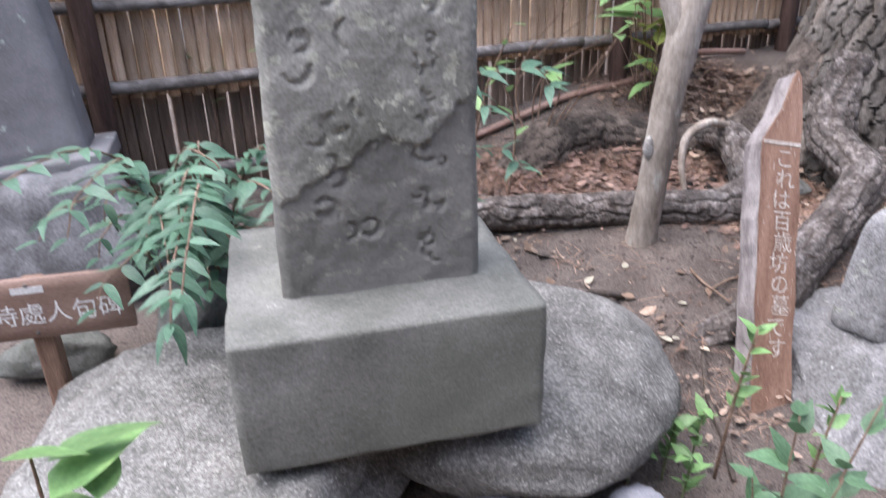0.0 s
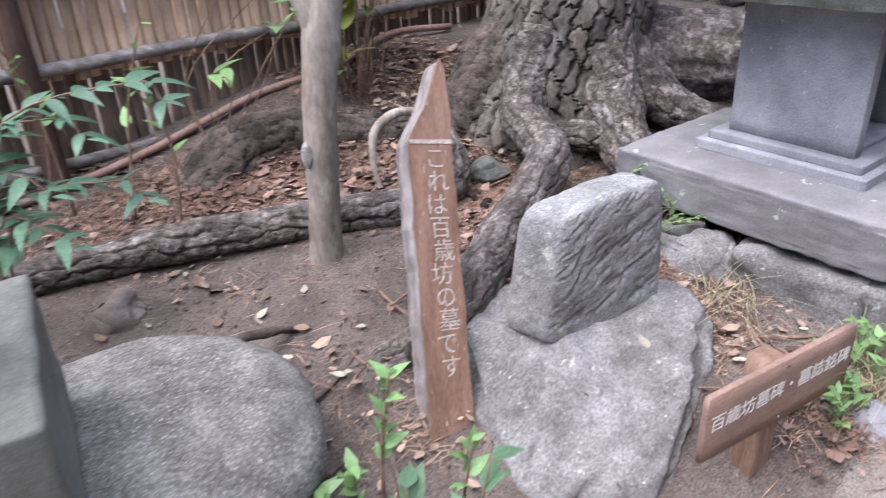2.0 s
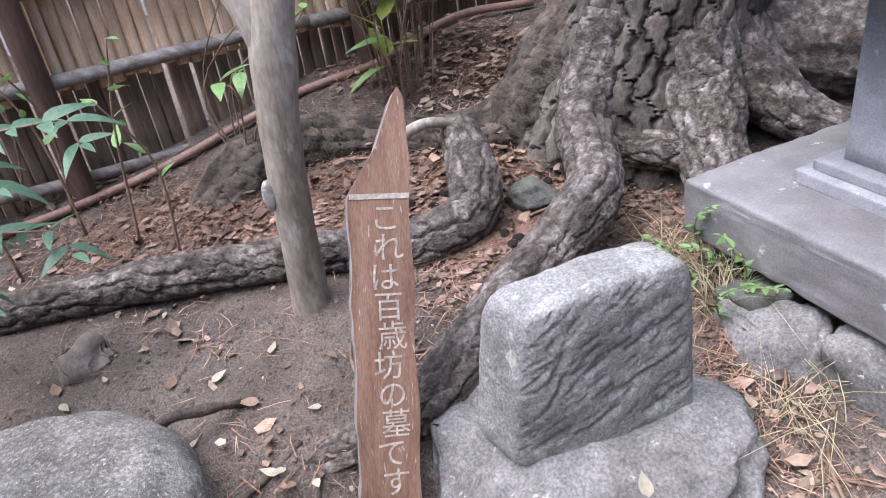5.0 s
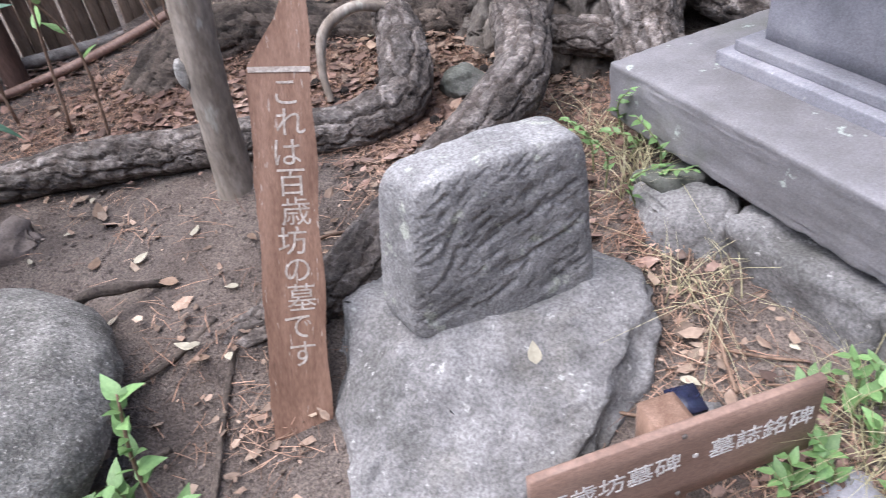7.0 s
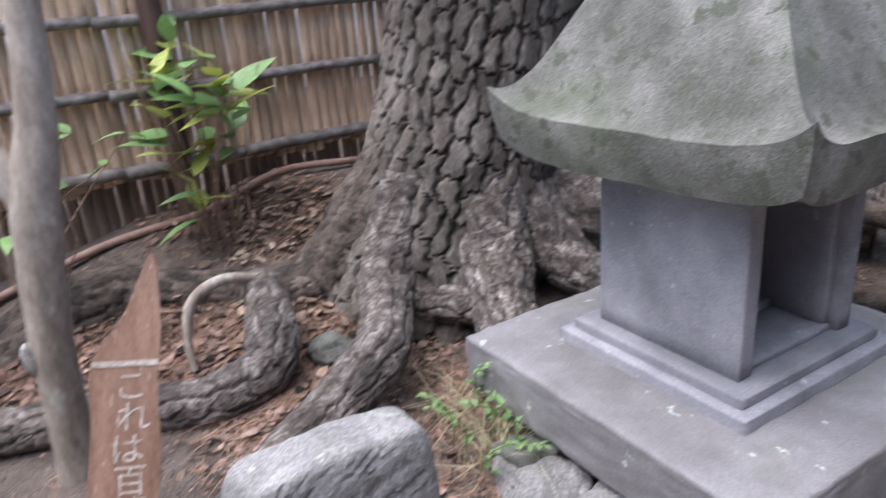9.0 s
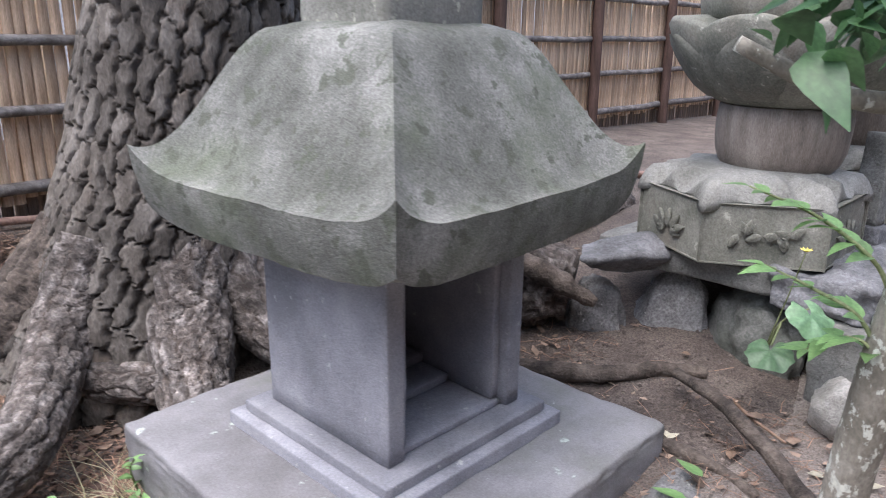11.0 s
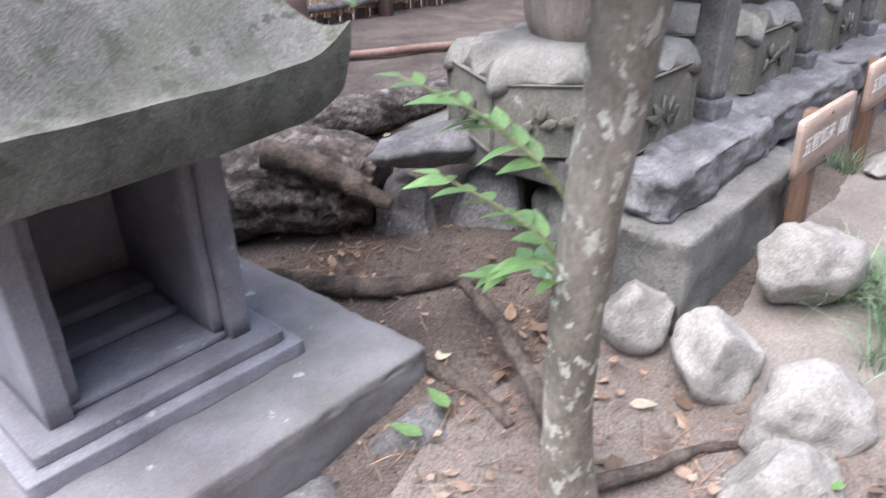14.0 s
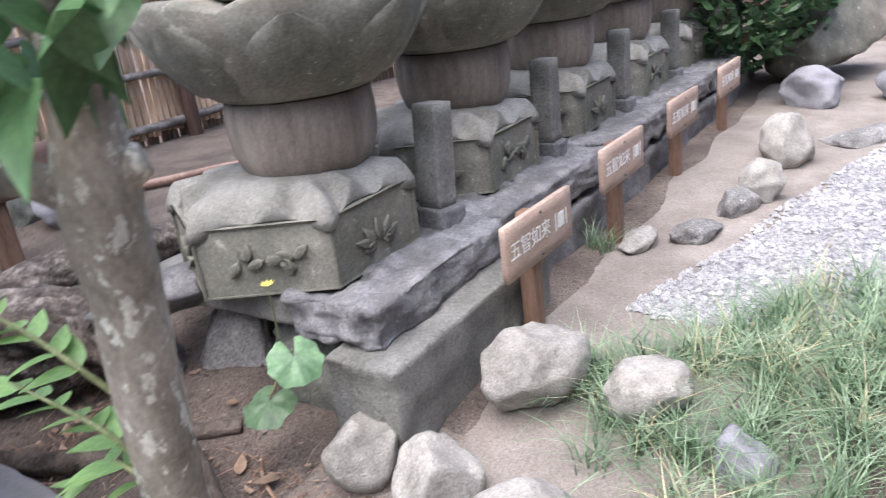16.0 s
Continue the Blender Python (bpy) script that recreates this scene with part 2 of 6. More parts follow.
def leaf_material(name, dark, mid, light, rough=0.45, vary=0.3, trans=0.25):
    m = material(name, dark, mid, light, 6, 40, rough, 0.15, vary=vary, grain=0.1, island=0.0 if vary else 0.25)
    n, l = m.node_tree.nodes, m.node_tree.links
    tr = n.new("ShaderNodeBsdfTranslucent")
    mix = n.new("ShaderNodeMixShader")
    mix.inputs[0].default_value = trans
    src = n["Principled BSDF"].inputs["Base Color"].links[0].from_socket
    l.new(src, tr.inputs[0])
    l.new(n["Principled BSDF"].outputs[0], mix.inputs[1])
    l.new(tr.outputs[0], mix.inputs[2])
    l.new(mix.outputs[0], n["Material Output"].inputs[0])
    return m


LEAF = leaf_material("green_leaf", (0.05, 0.11, 0.045), (0.09, 0.19, 0.075), (0.15, 0.28, 0.12))
LEAF_PALE = leaf_material("pale_green_leaf", (0.14, 0.26, 0.09), (0.22, 0.37, 0.14), (0.33, 0.48, 0.2))
LEAF_YELLOW = leaf_material("yellow_green_leaf", (0.30, 0.36, 0.07), (0.42, 0.47, 0.12), (0.52, 0.56, 0.2))
LEAF_BLUE = leaf_material("bluish_green_leaf", (0.07, 0.145, 0.09), (0.125, 0.235, 0.15), (0.22, 0.35, 0.24))
LEAF_MID = leaf_material("soft_green_leaf", (0.09, 0.175, 0.09), (0.15, 0.265, 0.14), (0.24, 0.37, 0.21))
LITTER = material("tan_leaf_litter", (0.19, 0.125, 0.09), (0.3, 0.215, 0.16), (0.44, 0.345, 0.265), 3, 25, 0.85, 0.1, island=0.55)
LEAF_DRY = leaf_material("dry_brown_leaf", (0.2, 0.135, 0.092), (0.29, 0.2, 0.14), (0.4, 0.295, 0.215), 0.7)
LEAF_CREAM = leaf_material("bleached_leaf", (0.48, 0.44, 0.33), (0.58, 0.54, 0.42), (0.68, 0.64, 0.52), 0.7)
GRASS = leaf_material("grass_blade", (0.10, 0.175, 0.09), (0.19, 0.285, 0.17), (0.36, 0.45, 0.31), 0.5, 0.0)
GRASS_DRY = leaf_material("dry_grass_blade", (0.33, 0.30, 0.17), (0.44, 0.41, 0.25), (0.55, 0.52, 0.35), 0.6, 0.0)
STEM = material("brown_stem", (0.12, 0.075, 0.05), (0.2, 0.13, 0.09), (0.3, 0.21, 0.15), 12, 60, 0.85, 0.2)
GREEN_STEM = material("green_stem", (0.12, 0.14, 0.06), (0.19, 0.22, 0.1), (0.27, 0.3, 0.15), 12, 60, 0.7, 0.1)
YELLOW = material("yellow_petals", (0.75, 0.6, 0.08), (0.85, 0.7, 0.12), (0.9, 0.78, 0.2), 12, 60, 0.6, 0.0)


def dark_cracks(m, rgb):
    """Mixes a dark inner-bark colour into the plate cracks, painting their shade in too."""
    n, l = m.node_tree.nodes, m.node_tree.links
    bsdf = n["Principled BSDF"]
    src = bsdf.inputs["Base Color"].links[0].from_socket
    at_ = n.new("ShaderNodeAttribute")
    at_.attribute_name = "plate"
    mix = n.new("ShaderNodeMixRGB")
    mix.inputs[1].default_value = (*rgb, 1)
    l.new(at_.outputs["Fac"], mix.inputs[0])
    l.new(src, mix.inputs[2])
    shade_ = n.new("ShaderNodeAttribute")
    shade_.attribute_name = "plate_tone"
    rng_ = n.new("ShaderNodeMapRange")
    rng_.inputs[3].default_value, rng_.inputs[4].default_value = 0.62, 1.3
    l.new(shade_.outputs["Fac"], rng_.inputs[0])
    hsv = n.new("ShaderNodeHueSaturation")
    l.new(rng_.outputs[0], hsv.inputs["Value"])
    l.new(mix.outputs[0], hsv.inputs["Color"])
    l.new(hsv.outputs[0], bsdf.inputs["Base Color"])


def fresh_break(m, rgb):
    """Shows the darker stone where the old skin has broken away."""
    n, l = m.node_tree.nodes, m.node_tree.links
    src = n["Principled BSDF"].inputs["Base Color"].links[0].from_socket
    at_ = n.new("ShaderNodeAttribute")
    at_.attribute_name = "spall"
    part_ = n.new("ShaderNodeMath")
    part_.operation = "MULTIPLY"
    part_.inputs[1].default_value = 0.6
    l.new(at_.outputs["Fac"], part_.inputs[0])
    mix = n.new("ShaderNodeMixRGB")
    mix.inputs[2].default_value = (*rgb, 1)
    l.new(part_.outputs[0], mix.inputs[0])
    l.new(src, mix.inputs[1])
    l.new(mix.outputs[0], n["Principled BSDF"].inputs["Base Color"])


fresh_break(STELE, (0.13, 0.125, 0.115))
# crack colours, darkened to deepen the shade between plates
dark_cracks(BARK, (0.055, 0.045, 0.037))
dark_cracks(ROOT_BARK, (0.06, 0.046, 0.038))
dark_cracks(DARK_BARK, (0.03, 0.023, 0.018))


# ---- building helpers ----
def thing(name, label, category, at=(0, 0, 0), group="", rz=0.0, rx=0.0, ry=0.0):
    e = new(name)
    e.empty_display_size = 0.05
    e.matrix_basis = pose(*at, rx, ry, rz)
    return tagged(e, label, category, group)


def mesh_of(bm, name, mat_, smooth=True):
    me = bpy.data.meshes.new(name)
    bm.to_mesh(me)
    bm.free()
    for p in me.polygons:
        p.use_smooth = smooth
    for m in mat_ if isinstance(mat_, (list, tuple)) else (mat_,):
        me.materials.append(m)
    return me


def part(name, bm, mat_, parent=None, label="", m=None, smooth=True):
    me = bm if isinstance(bm, bpy.types.Mesh) else mesh_of(bm, name, mat_, smooth)
    ob = new(name, me)
    if parent is not None:
        ob.parent = parent
    if m is not None:
        ob.matrix_basis = m
    return tagged(ob, label)


def single(name, bm, mat_, label, category, m=None, group="", kind="", smooth=True):
    return tagged(part(name, bm, mat_, None, label, m, smooth), "", category, group, kind)


def grid_mesh(xs, ys, zf):
    """A sheet over two arrays of coordinates."""
    X, Y = np.meshgrid(xs, ys)
    Z = zf(X, Y)
    nx, ny = len(xs), len(ys)
    me = bpy.data.meshes.new("sheet")
    idx = np.arange(nx * ny).reshape(ny, nx)
    faces = np.stack([idx[:-1, :-1], idx[:-1, 1:], idx[1:, 1:], idx[1:, :-1]], -1).reshape(-1, 4)
    me.from_pydata(np.stack([X, Y, Z], -1).reshape(-1, 3).tolist(), [], faces.tolist())
    me.polygons.foreach_set("use_smooth", [True] * len(faces))
    return me


def jitter(bm, amount, freq, seed, octaves=3):
    off = Vector((seed * 3.7, seed * 1.3, seed * 7.1))
    bm.normal_update()
    moves = [(v, v.normal * (noise.fractal(v.co * freq + off, 0.9, 2.1, octaves) * amount)) for v in bm.verts]
    for v, d in moves:
        v.co += d


def block(w, d, h, r=0.01, cuts=8, rough=0.003, freq=9.0, seed=1.0, taper=(1.0, 1.0), chips=0.0):
    """A dressed stone of that size, standing on z = 0, with worn edges; taper scales its top."""
    bm = bmesh.new()
    bmesh.ops.create_cube(bm, size=1.0)
    bmesh.ops.subdivide_edges(bm, edges=bm.edges[:], cuts=cuts, use_grid_fill=True)
    half = Vector((w / 2, d / 2, h / 2))
    for v in bm.verts:
        c = Vector([math.copysign(abs(2 * a) ** 0.75, a) for a in v.co])
        p = Vector((c.x * half.x, c.y * half.y, c.z * half.z))
        q = Vector([max(-half[i] + r, min(half[i] - r, p[i])) for i in range(3)])
        o = p - q
        v.co = q + (o.normalized() * r if o.length > 1e-6 else o)
        edge = sum(1 for i in range(3) if abs(p[i]) > half[i] - 0.03)
        if chips and edge >= 2:
            v.co *= 1 - chips * max(0.0, noise.noise(v.co * 14 + Vector((seed, 0, 0))))
        f = (v.co.z / h + 0.5)
        v.co.x *= 1 + (taper[0] - 1) * f
        v.co.y *= 1 + (taper[1] - 1) * f
        v.co.z += h / 2
    jitter(bm, rough, freq, seed)
    return bm


def boulder(sx, sy, sz, seed, cuts=9, rough=0.06, sub=4, flat=0.0, depth=0.72):
    """A rock with broken faces; flat cuts its top level at that share of its height."""
    rnd = random.Random(seed)
    bm = bmesh.new()
    bmesh.ops.create_icosphere(bm, subdivisions=sub, radius=1.0)
    planes = []
    for _ in range(cuts):
        n = Vector((rnd.gauss(0, 1), rnd.gauss(0, 1), rnd.gauss(0, 0.8))).normalized()
        planes.append((n, rnd.uniform(depth, 0.95)))
    for v in bm.verts:
        for n, d in planes:
            k = v.co.dot(n) - d
            if k > 0:
                v.co -= n * k * 0.92
    off = Vector((seed * 1.7, seed * 0.3, seed * 2.9))
    for v in bm.verts:
        v.co *= 1 + rough * noise.fractal(v.co * 1.8 + off, 0.7, 2.2, 6) + 0.25 * rough * noise.ridged_multi_fractal(v.co * 2.6 + off, 0.9, 2.1, 4, 1.0, 1.5) - 0.3 * rough
        if flat and v.co.z > flat:
            v.co.z = flat + (v.co.z - flat) * 0.15
        v.co = Vector((v.co.x * sx, v.co.y * sy, v.co.z * sz))
    return bm


def curve_points(pts, n):
    """A smooth line through the points (Catmull-Rom), each a row of x, y, z, radius."""
    p = np.array(pts, float)
    p = np.vstack([2 * p[0] - p[1], p, 2 * p[-1] - p[-2]])
    out = []
    for i in range(1, len(p) - 2):
        for t in np.linspace(0, 1, n, endpoint=False):
            a, b, c, d = p[i - 1 : i + 3]
            out.append(0.5 * (2 * b + (c - a) * t + (2 * a - 5 * b + 4 * c - d) * t * t + (3 * b - a - 3 * c + d) * t**3))
    out.append(p[-2])
    return np.array(out)


def tube(pts, sides=10, steps=6, wobble=0.0, freq=8.0, seed=1.0, ridges=0.0, squash=1.0, plates=0.0, plate_size=(0.05, 0.09), furrows=0.22):
    """A tapering limb along the points; plates raises bark scales on it."""
    line = curve_points(pts, steps)
    n = len(line)
    tang = np.gradient(line[:, :3], axis=0)
    tang /= np.linalg.norm(tang, axis=1)[:, None] + 1e-9
    ref = np.array([0.0, 0, 1]) if abs(tang[0][2]) < 0.85 else np.array([1.0, 0, 0])
    verts, along, rims = [], 0.0, []
    A = np.linspace(0, 2 * np.pi, sides, endpoint=False)
    length = np.concatenate([[0], np.cumsum(np.linalg.norm(np.diff(line[:, :3], axis=0), axis=1))])
    lift, hue = np.zeros((n, sides)), np.full((n, sides), 0.5)
    if plates:
        rng = np.random.RandomState(int(seed * 10) + 5)
        R = line[:, 3].mean()
        girth = 2 * np.pi * R
        nc, nr = max(3, round(girth / plate_size[0])), max(2, round(length[-1] / plate_size[1]))
        cc, rr = np.meshgrid(np.arange(nc), np.arange(-1, nr + 1))
        sx = ((cc + rng.uniform(-0.3, 0.3, cc.shape) + 0.25 * (rr % 2)) * girth / nc).ravel() % girth
        sy = ((rr + rng.uniform(0, 1, nc)[None, :] + rng.uniform(-0.3, 0.3, cc.shape)) * length[-1] / nr).ravel()
        tall = rng.uniform(0.3, 1.0, sx.size)
        tone_of = rng.uniform(0.0, 1.0, sx.size)
        gx = (A / (2 * np.pi) * girth)[None, :] + 0 * length[:, None]
        gy = length[:, None] + 0 * gx
        wx = gx + 0.08 * plate_size[0] * np.sin(gy * 23 + gx * 9) + 0.07 * plate_size[0] * np.sin(gy * 83 + 3 * np.sin(gx * 23))
        wy = gy + 0.1 * plate_size[1] * np.sin(gx * 61 + gy * 7) + 0.05 * plate_size[1] * np.sin(gx * 190)
        for i in range(n):
            dx = np.abs(wx[i][:, None] - sx[None])
            dx = np.minimum(dx, girth - dx) / plate_size[0]
            dy = np.abs(wy[i][:, None] - sy[None]) / plate_size[1]
            dd = np.maximum(dx, dy) * 0.55 + np.hypot(dx, dy) * 0.45
            o = np.argsort(dd, 1)[:, :2]
            f1, f2 = np.take_along_axis(dd, o, 1).T
            row_ = np.arange(sides)
            beside = np.abs(sx[o[:, 0]] - sx[o[:, 1]])
            beside = np.minimum(beside, girth - beside) / plate_size[0]
            above = np.abs(sy[o[:, 0]] - sy[o[:, 1]]) / plate_size[1]
            furrow = 0.06 + furrows * np.clip(beside - 0.6 * above, 0, 1)
            peel = 0.22 * np.clip((sy[o[:, 0]] - wy[i][row_]) / plate_size[1] + 0.5, 0, 1)
            lift[i] = np.clip((f2 - f1) / furrow - 0.4, 0, 1) ** 0.6 * (0.45 + 0.4 * tall[o[:, 0]] + peel)
            hue[i] = tone_of[o[:, 0]]
    for i in range(n):
        t = tang[i]
        ref = ref - t * (ref @ t)
        ref /= np.linalg.norm(ref) + 1e-9
        side = np.cross(t, ref)
        for j, a in enumerate(A):
            r = line[i, 3]
            c, s = math.cos(a), math.sin(a) * squash
            base = line[i, :3] + (ref * c + side * s) * r
            k = 1.0
            if wobble:
                k += wobble * noise.fractal(Vector(base) * freq + Vector((seed, seed * 2, 0)), 0.9, 2.0, 3)
            if ridges:
                k += ridges * noise.noise(Vector((c * 3 + seed, s * 3, length[i] * 3)))
            verts.append(line[i, :3] + (ref * c + side * s) * (r * k + plates * lift[i, j]))
    bm = bmesh.new()
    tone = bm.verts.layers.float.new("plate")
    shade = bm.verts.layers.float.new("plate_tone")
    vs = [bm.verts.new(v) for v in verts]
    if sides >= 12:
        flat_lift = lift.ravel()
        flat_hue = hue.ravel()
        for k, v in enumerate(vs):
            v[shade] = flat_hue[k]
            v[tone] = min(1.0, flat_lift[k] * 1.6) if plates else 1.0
    for i in range(n - 1):
        for j in range(sides):
            k = (j + 1) % sides
            bm.faces.new((vs[i * sides + j], vs[i * sides + k], vs[(i + 1) * sides + k], vs[(i + 1) * sides + j]))
    bm.faces.new([vs[j] for j in range(sides)][::-1])
    bm.faces.new([vs[(n - 1) * sides + j] for j in range(sides)])
    return bm


def lathe(profile, sides=48, shape=None):
    """A turned body; shape(angle, share) scales its radius."""
    bm = bmesh.new()
    rings = []
    for k, (r, z) in enumerate(profile):
        ring = []
        for j in range(sides):
            a = 2 * math.pi * j / sides
            f = shape(a, k / (len(profile) - 1)) if shape else (1.0, 0.0)
            ring.append(bm.verts.new((r * f[0] * math.cos(a), r * f[0] * math.sin(a), z + f[1])))
        rings.append(ring)
    for a, b in zip(rings, rings[1:]):
        for j in range(sides):
            bm.faces.new((a[j], a[(j + 1) % sides], b[(j + 1) % sides], b[j]))
    bm.faces.new(rings[0][::-1])
    bm.faces.new(rings[-1])
    return bm


def leaf_bm(length, width, fold=0.25, droop=0.25, tip=0.55, steps=6, bm=None, m=None, round_=0.0):
    """One leaf along +y from its stalk, folded at the midrib."""
    bm = bm or bmesh.new()
    rows = []
    for i in range(steps + 1):
        t = i / steps
        w = width / 2 * max(0.03, math.sin(math.pi * min(1.0, t ** tip * 0.97 + 0.02)) ** (1.0 - round_))
        y, z = t * length, -droop * length * t * t
        row = [Vector((-w, y, z + fold * w)), Vector((0, y, z)), Vector((w, y, z + fold * w))]
        rows.append([bm.verts.new(m @ p if m else p) for p in row])
    for a, b in zip(rows, rows[1:]):
        for k in range(2):
            bm.faces.new((a[k], a[k + 1], b[k + 1], b[k]))
    return bm


def writing(body, size, mat_, parent, m, depth=0.002, name="lettering"):
    """Raised characters as a mesh of their own, centred on m, facing along its +z."""
    cu = bpy.data.curves.new(name, "FONT")
    cu.body, cu.size, cu.extrude, cu.align_x, cu.align_y, cu.resolution_u = body, size, depth, "CENTER", "CENTER", 3
    cu.space_line = 1.0
    tmp = new("tmp", cu)
    me = bpy.data.meshes.new_from_object(tmp.evaluated_get(bpy.context.evaluated_depsgraph_get()))
    bpy.data.objects.remove(tmp)
    bpy.data.curves.remove(cu)
    me.materials.clear()
    me.materials.append(mat_)
    return part(name, me, mat_, parent, "", m)


# ---- ground ----
LEVELS = np.array([(0.66, 1.51, -0.23), (0.89, 1.57, -0.24), (0.61, 1.71, -0.08), (0.31, 2.23, 0.0), (0.62, 2.27, 0.03), (1.88, 1.4, -0.36),
                   (1.8, 2.5, -0.02), (2.0, 2.2, -0.08), (3.27, 2.5, 0.18), (3.52, 2.25, 0.13), (3.84, 2.7, 0.18), (4.1, 2.35, 0.17),
                   (4.4, 2.9, 0.25), (4.51, 3.16, 0.28), (5.2, 3.9, 0.28), (7, 5, 0.3), (5, 2.5, 0.24), (0.47, 3.2, 0.12), (0.8, 3.0, 0.07),
                   (1.25, 2.6, 0.03), (-0.4, 2.4, 0.02), (-0.5, 3.1, 0.22), (-0.15, 3.45, 0.36), (0.45, 4.0, 0.52), (0.8, 4.3, 0.5), (0, 4.2, 0.45), (0.5, 4.8, 0.5), (1.5, 3.1, 0.02), (2.3, 3.3, 0.1), (2.8, 3.3, 0.2),
                   (3.4, 3.0, 0.26), (3.2, 4.2, 0.47), (2.6, 5, 0.5), (4, 5, 0.5), (-1.2, 0.5, -0.08), (-1.6, 0.8, -0.06), (-3, 2.2, 0.05),
                   (0.6, -0.8, -0.36), (1.5, 0.2, -0.38), (2.2, 0.6, -0.32), (2.8, 1, -0.18), (3.4, 1.1, -0.02), (4.2, 1.3, 0.12),
                   (-2, -1, -0.3), (9, 3, 0.28), (9, 8, 0.3), (-3, 5, 0.3), (2.6, 1.75, -0.08), (3.1, 2.0, 0.08), (1.2, 1.3, -0.33)])
D_ = np.hypot(LEVELS[:, None, 0] - LEVELS[None, :, 0], LEVELS[:, None, 1] - LEVELS[None, :, 1])
WEIGHTS = np.linalg.solve(np.block([[-D_ - 0.02 * np.eye(len(LEVELS)), np.ones((len(LEVELS), 1))], [np.ones((1, len(LEVELS))), np.zeros((1, 1))]]), np.r_[LEVELS[:, 2], 0])


def ground_z(x, y):
    x, y = np.asarray(x, float), np.asarray(y, float)
    cx, cy = np.clip(x, -4, 10), np.clip(y, -3, 9)
    d = np.hypot(cx[..., None] - LEVELS[:, 0], cy[..., None] - LEVELS[:, 1])
    z = -(d * WEIGHTS[:-1]).sum(-1) + WEIGHTS[-1]
    z = z + 0.012 * np.sin(5.1 * x + 1.7 * np.sin(3.3 * y)) * np.sin(4.3 * y + 1.1) + 0.005 * np.sin(17 * x + 3 * np.sin(9 * y)) * np.sin(15 * y + 2 * np.sin(11 * x))
    return z


def gz(x, y):
    return float(ground_z(x, y))


far = np.array([0.5, 1.2, 2.5, 5, 10, 25, 60, 150, 400, 1200])
gx = np.r_[(-4 - far)[::-1], np.arange(-4, 9.01, 0.045), 9 + far]
gy = np.r_[(-3 - far)[::-1], np.arange(-3, 8.01, 0.045), 8 + far]
ground_mesh = grid_mesh(gx, gy, ground_z)
ground_mesh.materials.append(SOIL)
ground = new("ground", ground_mesh)
tagged(ground, "trodden brown garden soil strewn with litter", "ground", "", "structure")


def at(p, along=0.0, back=0.0, up=0.0):
    q = Vector(p) + U * along + V * back
    return Vector((q.x, q.y, q.z + up))


# ---- bamboo fence ----
FENCE_A = 44.0
FU = Vector((math.cos(radians(FENCE_A)), math.sin(radians(FENCE_A)), 0))
FO = Vector((0.0, 3.85, 0.0))


def fence_at(s, back, z):
    p = FO + FU * s + Vector((-FU.y, FU.x, 0)) * back
    return Vector((p.x, p.y, z))


def half_bamboo(h, r, seed):
    bm = bmesh.new()
    rnd = random.Random(seed)
    zs = [0.0]
    while zs[-1] < h:
        zs.append(min(h, zs[-1] + rnd.uniform(0.2, 0.3)))
    levels = []
    for a, b in zip(zs, zs[1:]):
        levels += [(a, 1.0), (a + 0.008, 1.07), (a + 0.016, 1.0)]
    levels.append((h, 1.0))
    rings = []
    for z, k in levels:
        rings.append([bm.verts.new((-r * k * math.cos(math.pi * j / 4), -r * k * 0.6 * math.sin(math.pi * j / 4), z)) for j in range(5)])
    for a, b in zip(rings, rings[1:]):
        for j in range(4):
            bm.faces.new((a[j], a[j + 1], b[j + 1], b[j]))
        bm.faces.new((a[4], a[0], b[0], b[4]))
    return bm


fence = thing("bamboo_fence", "weathered split bamboo fence with dark posts", "fence")
slat_meshes = [mesh_of(half_bamboo(1.35, 0.0285, k), "slat", BAMBOO) for k in range(4)]
# slats below the lowest rail carry the shade-coloured copy
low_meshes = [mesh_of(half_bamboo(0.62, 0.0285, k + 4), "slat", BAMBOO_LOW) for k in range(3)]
rnd = random.Random(4)
s = -4.6
while s < 11.0:
    gap = 0.0565 if rnd.random() > 0.16 else 0.067
    p = fence_at(s, 0.0, 0.60 + rnd.uniform(-0.02, 0.02))
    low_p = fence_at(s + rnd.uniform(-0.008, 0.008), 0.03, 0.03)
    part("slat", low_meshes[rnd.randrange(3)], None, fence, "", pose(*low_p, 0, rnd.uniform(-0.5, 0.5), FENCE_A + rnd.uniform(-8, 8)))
    part("slat", slat_meshes[rnd.randrange(4)], None, fence, "", pose(*p, rnd.uniform(-0.4, 0.4), rnd.uniform(-0.5, 0.5), FENCE_A + rnd.uniform(-8, 8)))
    s += gap
for z, r in ((0.22, 0.03), (0.665, 0.033), (1.03, 0.028), (1.355, 0.028), (1.72, 0.028)):
    for a in np.arange(-4.6, 10.5, 1.45):
        a = float(a)
        pts = [(*fence_at(a + k * 0.29, -0.05, z + 0.006 * math.sin(a * 9 + k)), r * (1.0 - 0.02 * k)) for k in range(6)]
        part("rail", tube(pts, 10, 4, 0.05, 6, a), RAIL, fence, "grey bamboo rail")
for a in (-4.35, -2.9, -1.45, 0.0, 1.35, 2.9, 4.35, 5.8, 7.25, 8.7, 10.15):
    bm = tube([(0, 0, 0, 0.055), (0, 0, 0.9, 0.054), (0, 0, 1.95, 0.052)], 12, 5, 0.05, 5, a)
    part("post", bm, DARK_WOOD, fence, "dark brown round post", pose(*fence_at(a, -0.09, 0.0)))
# pale wall added as a backdrop, so that the gaps between slats look bright
wall_bm = bmesh.new()
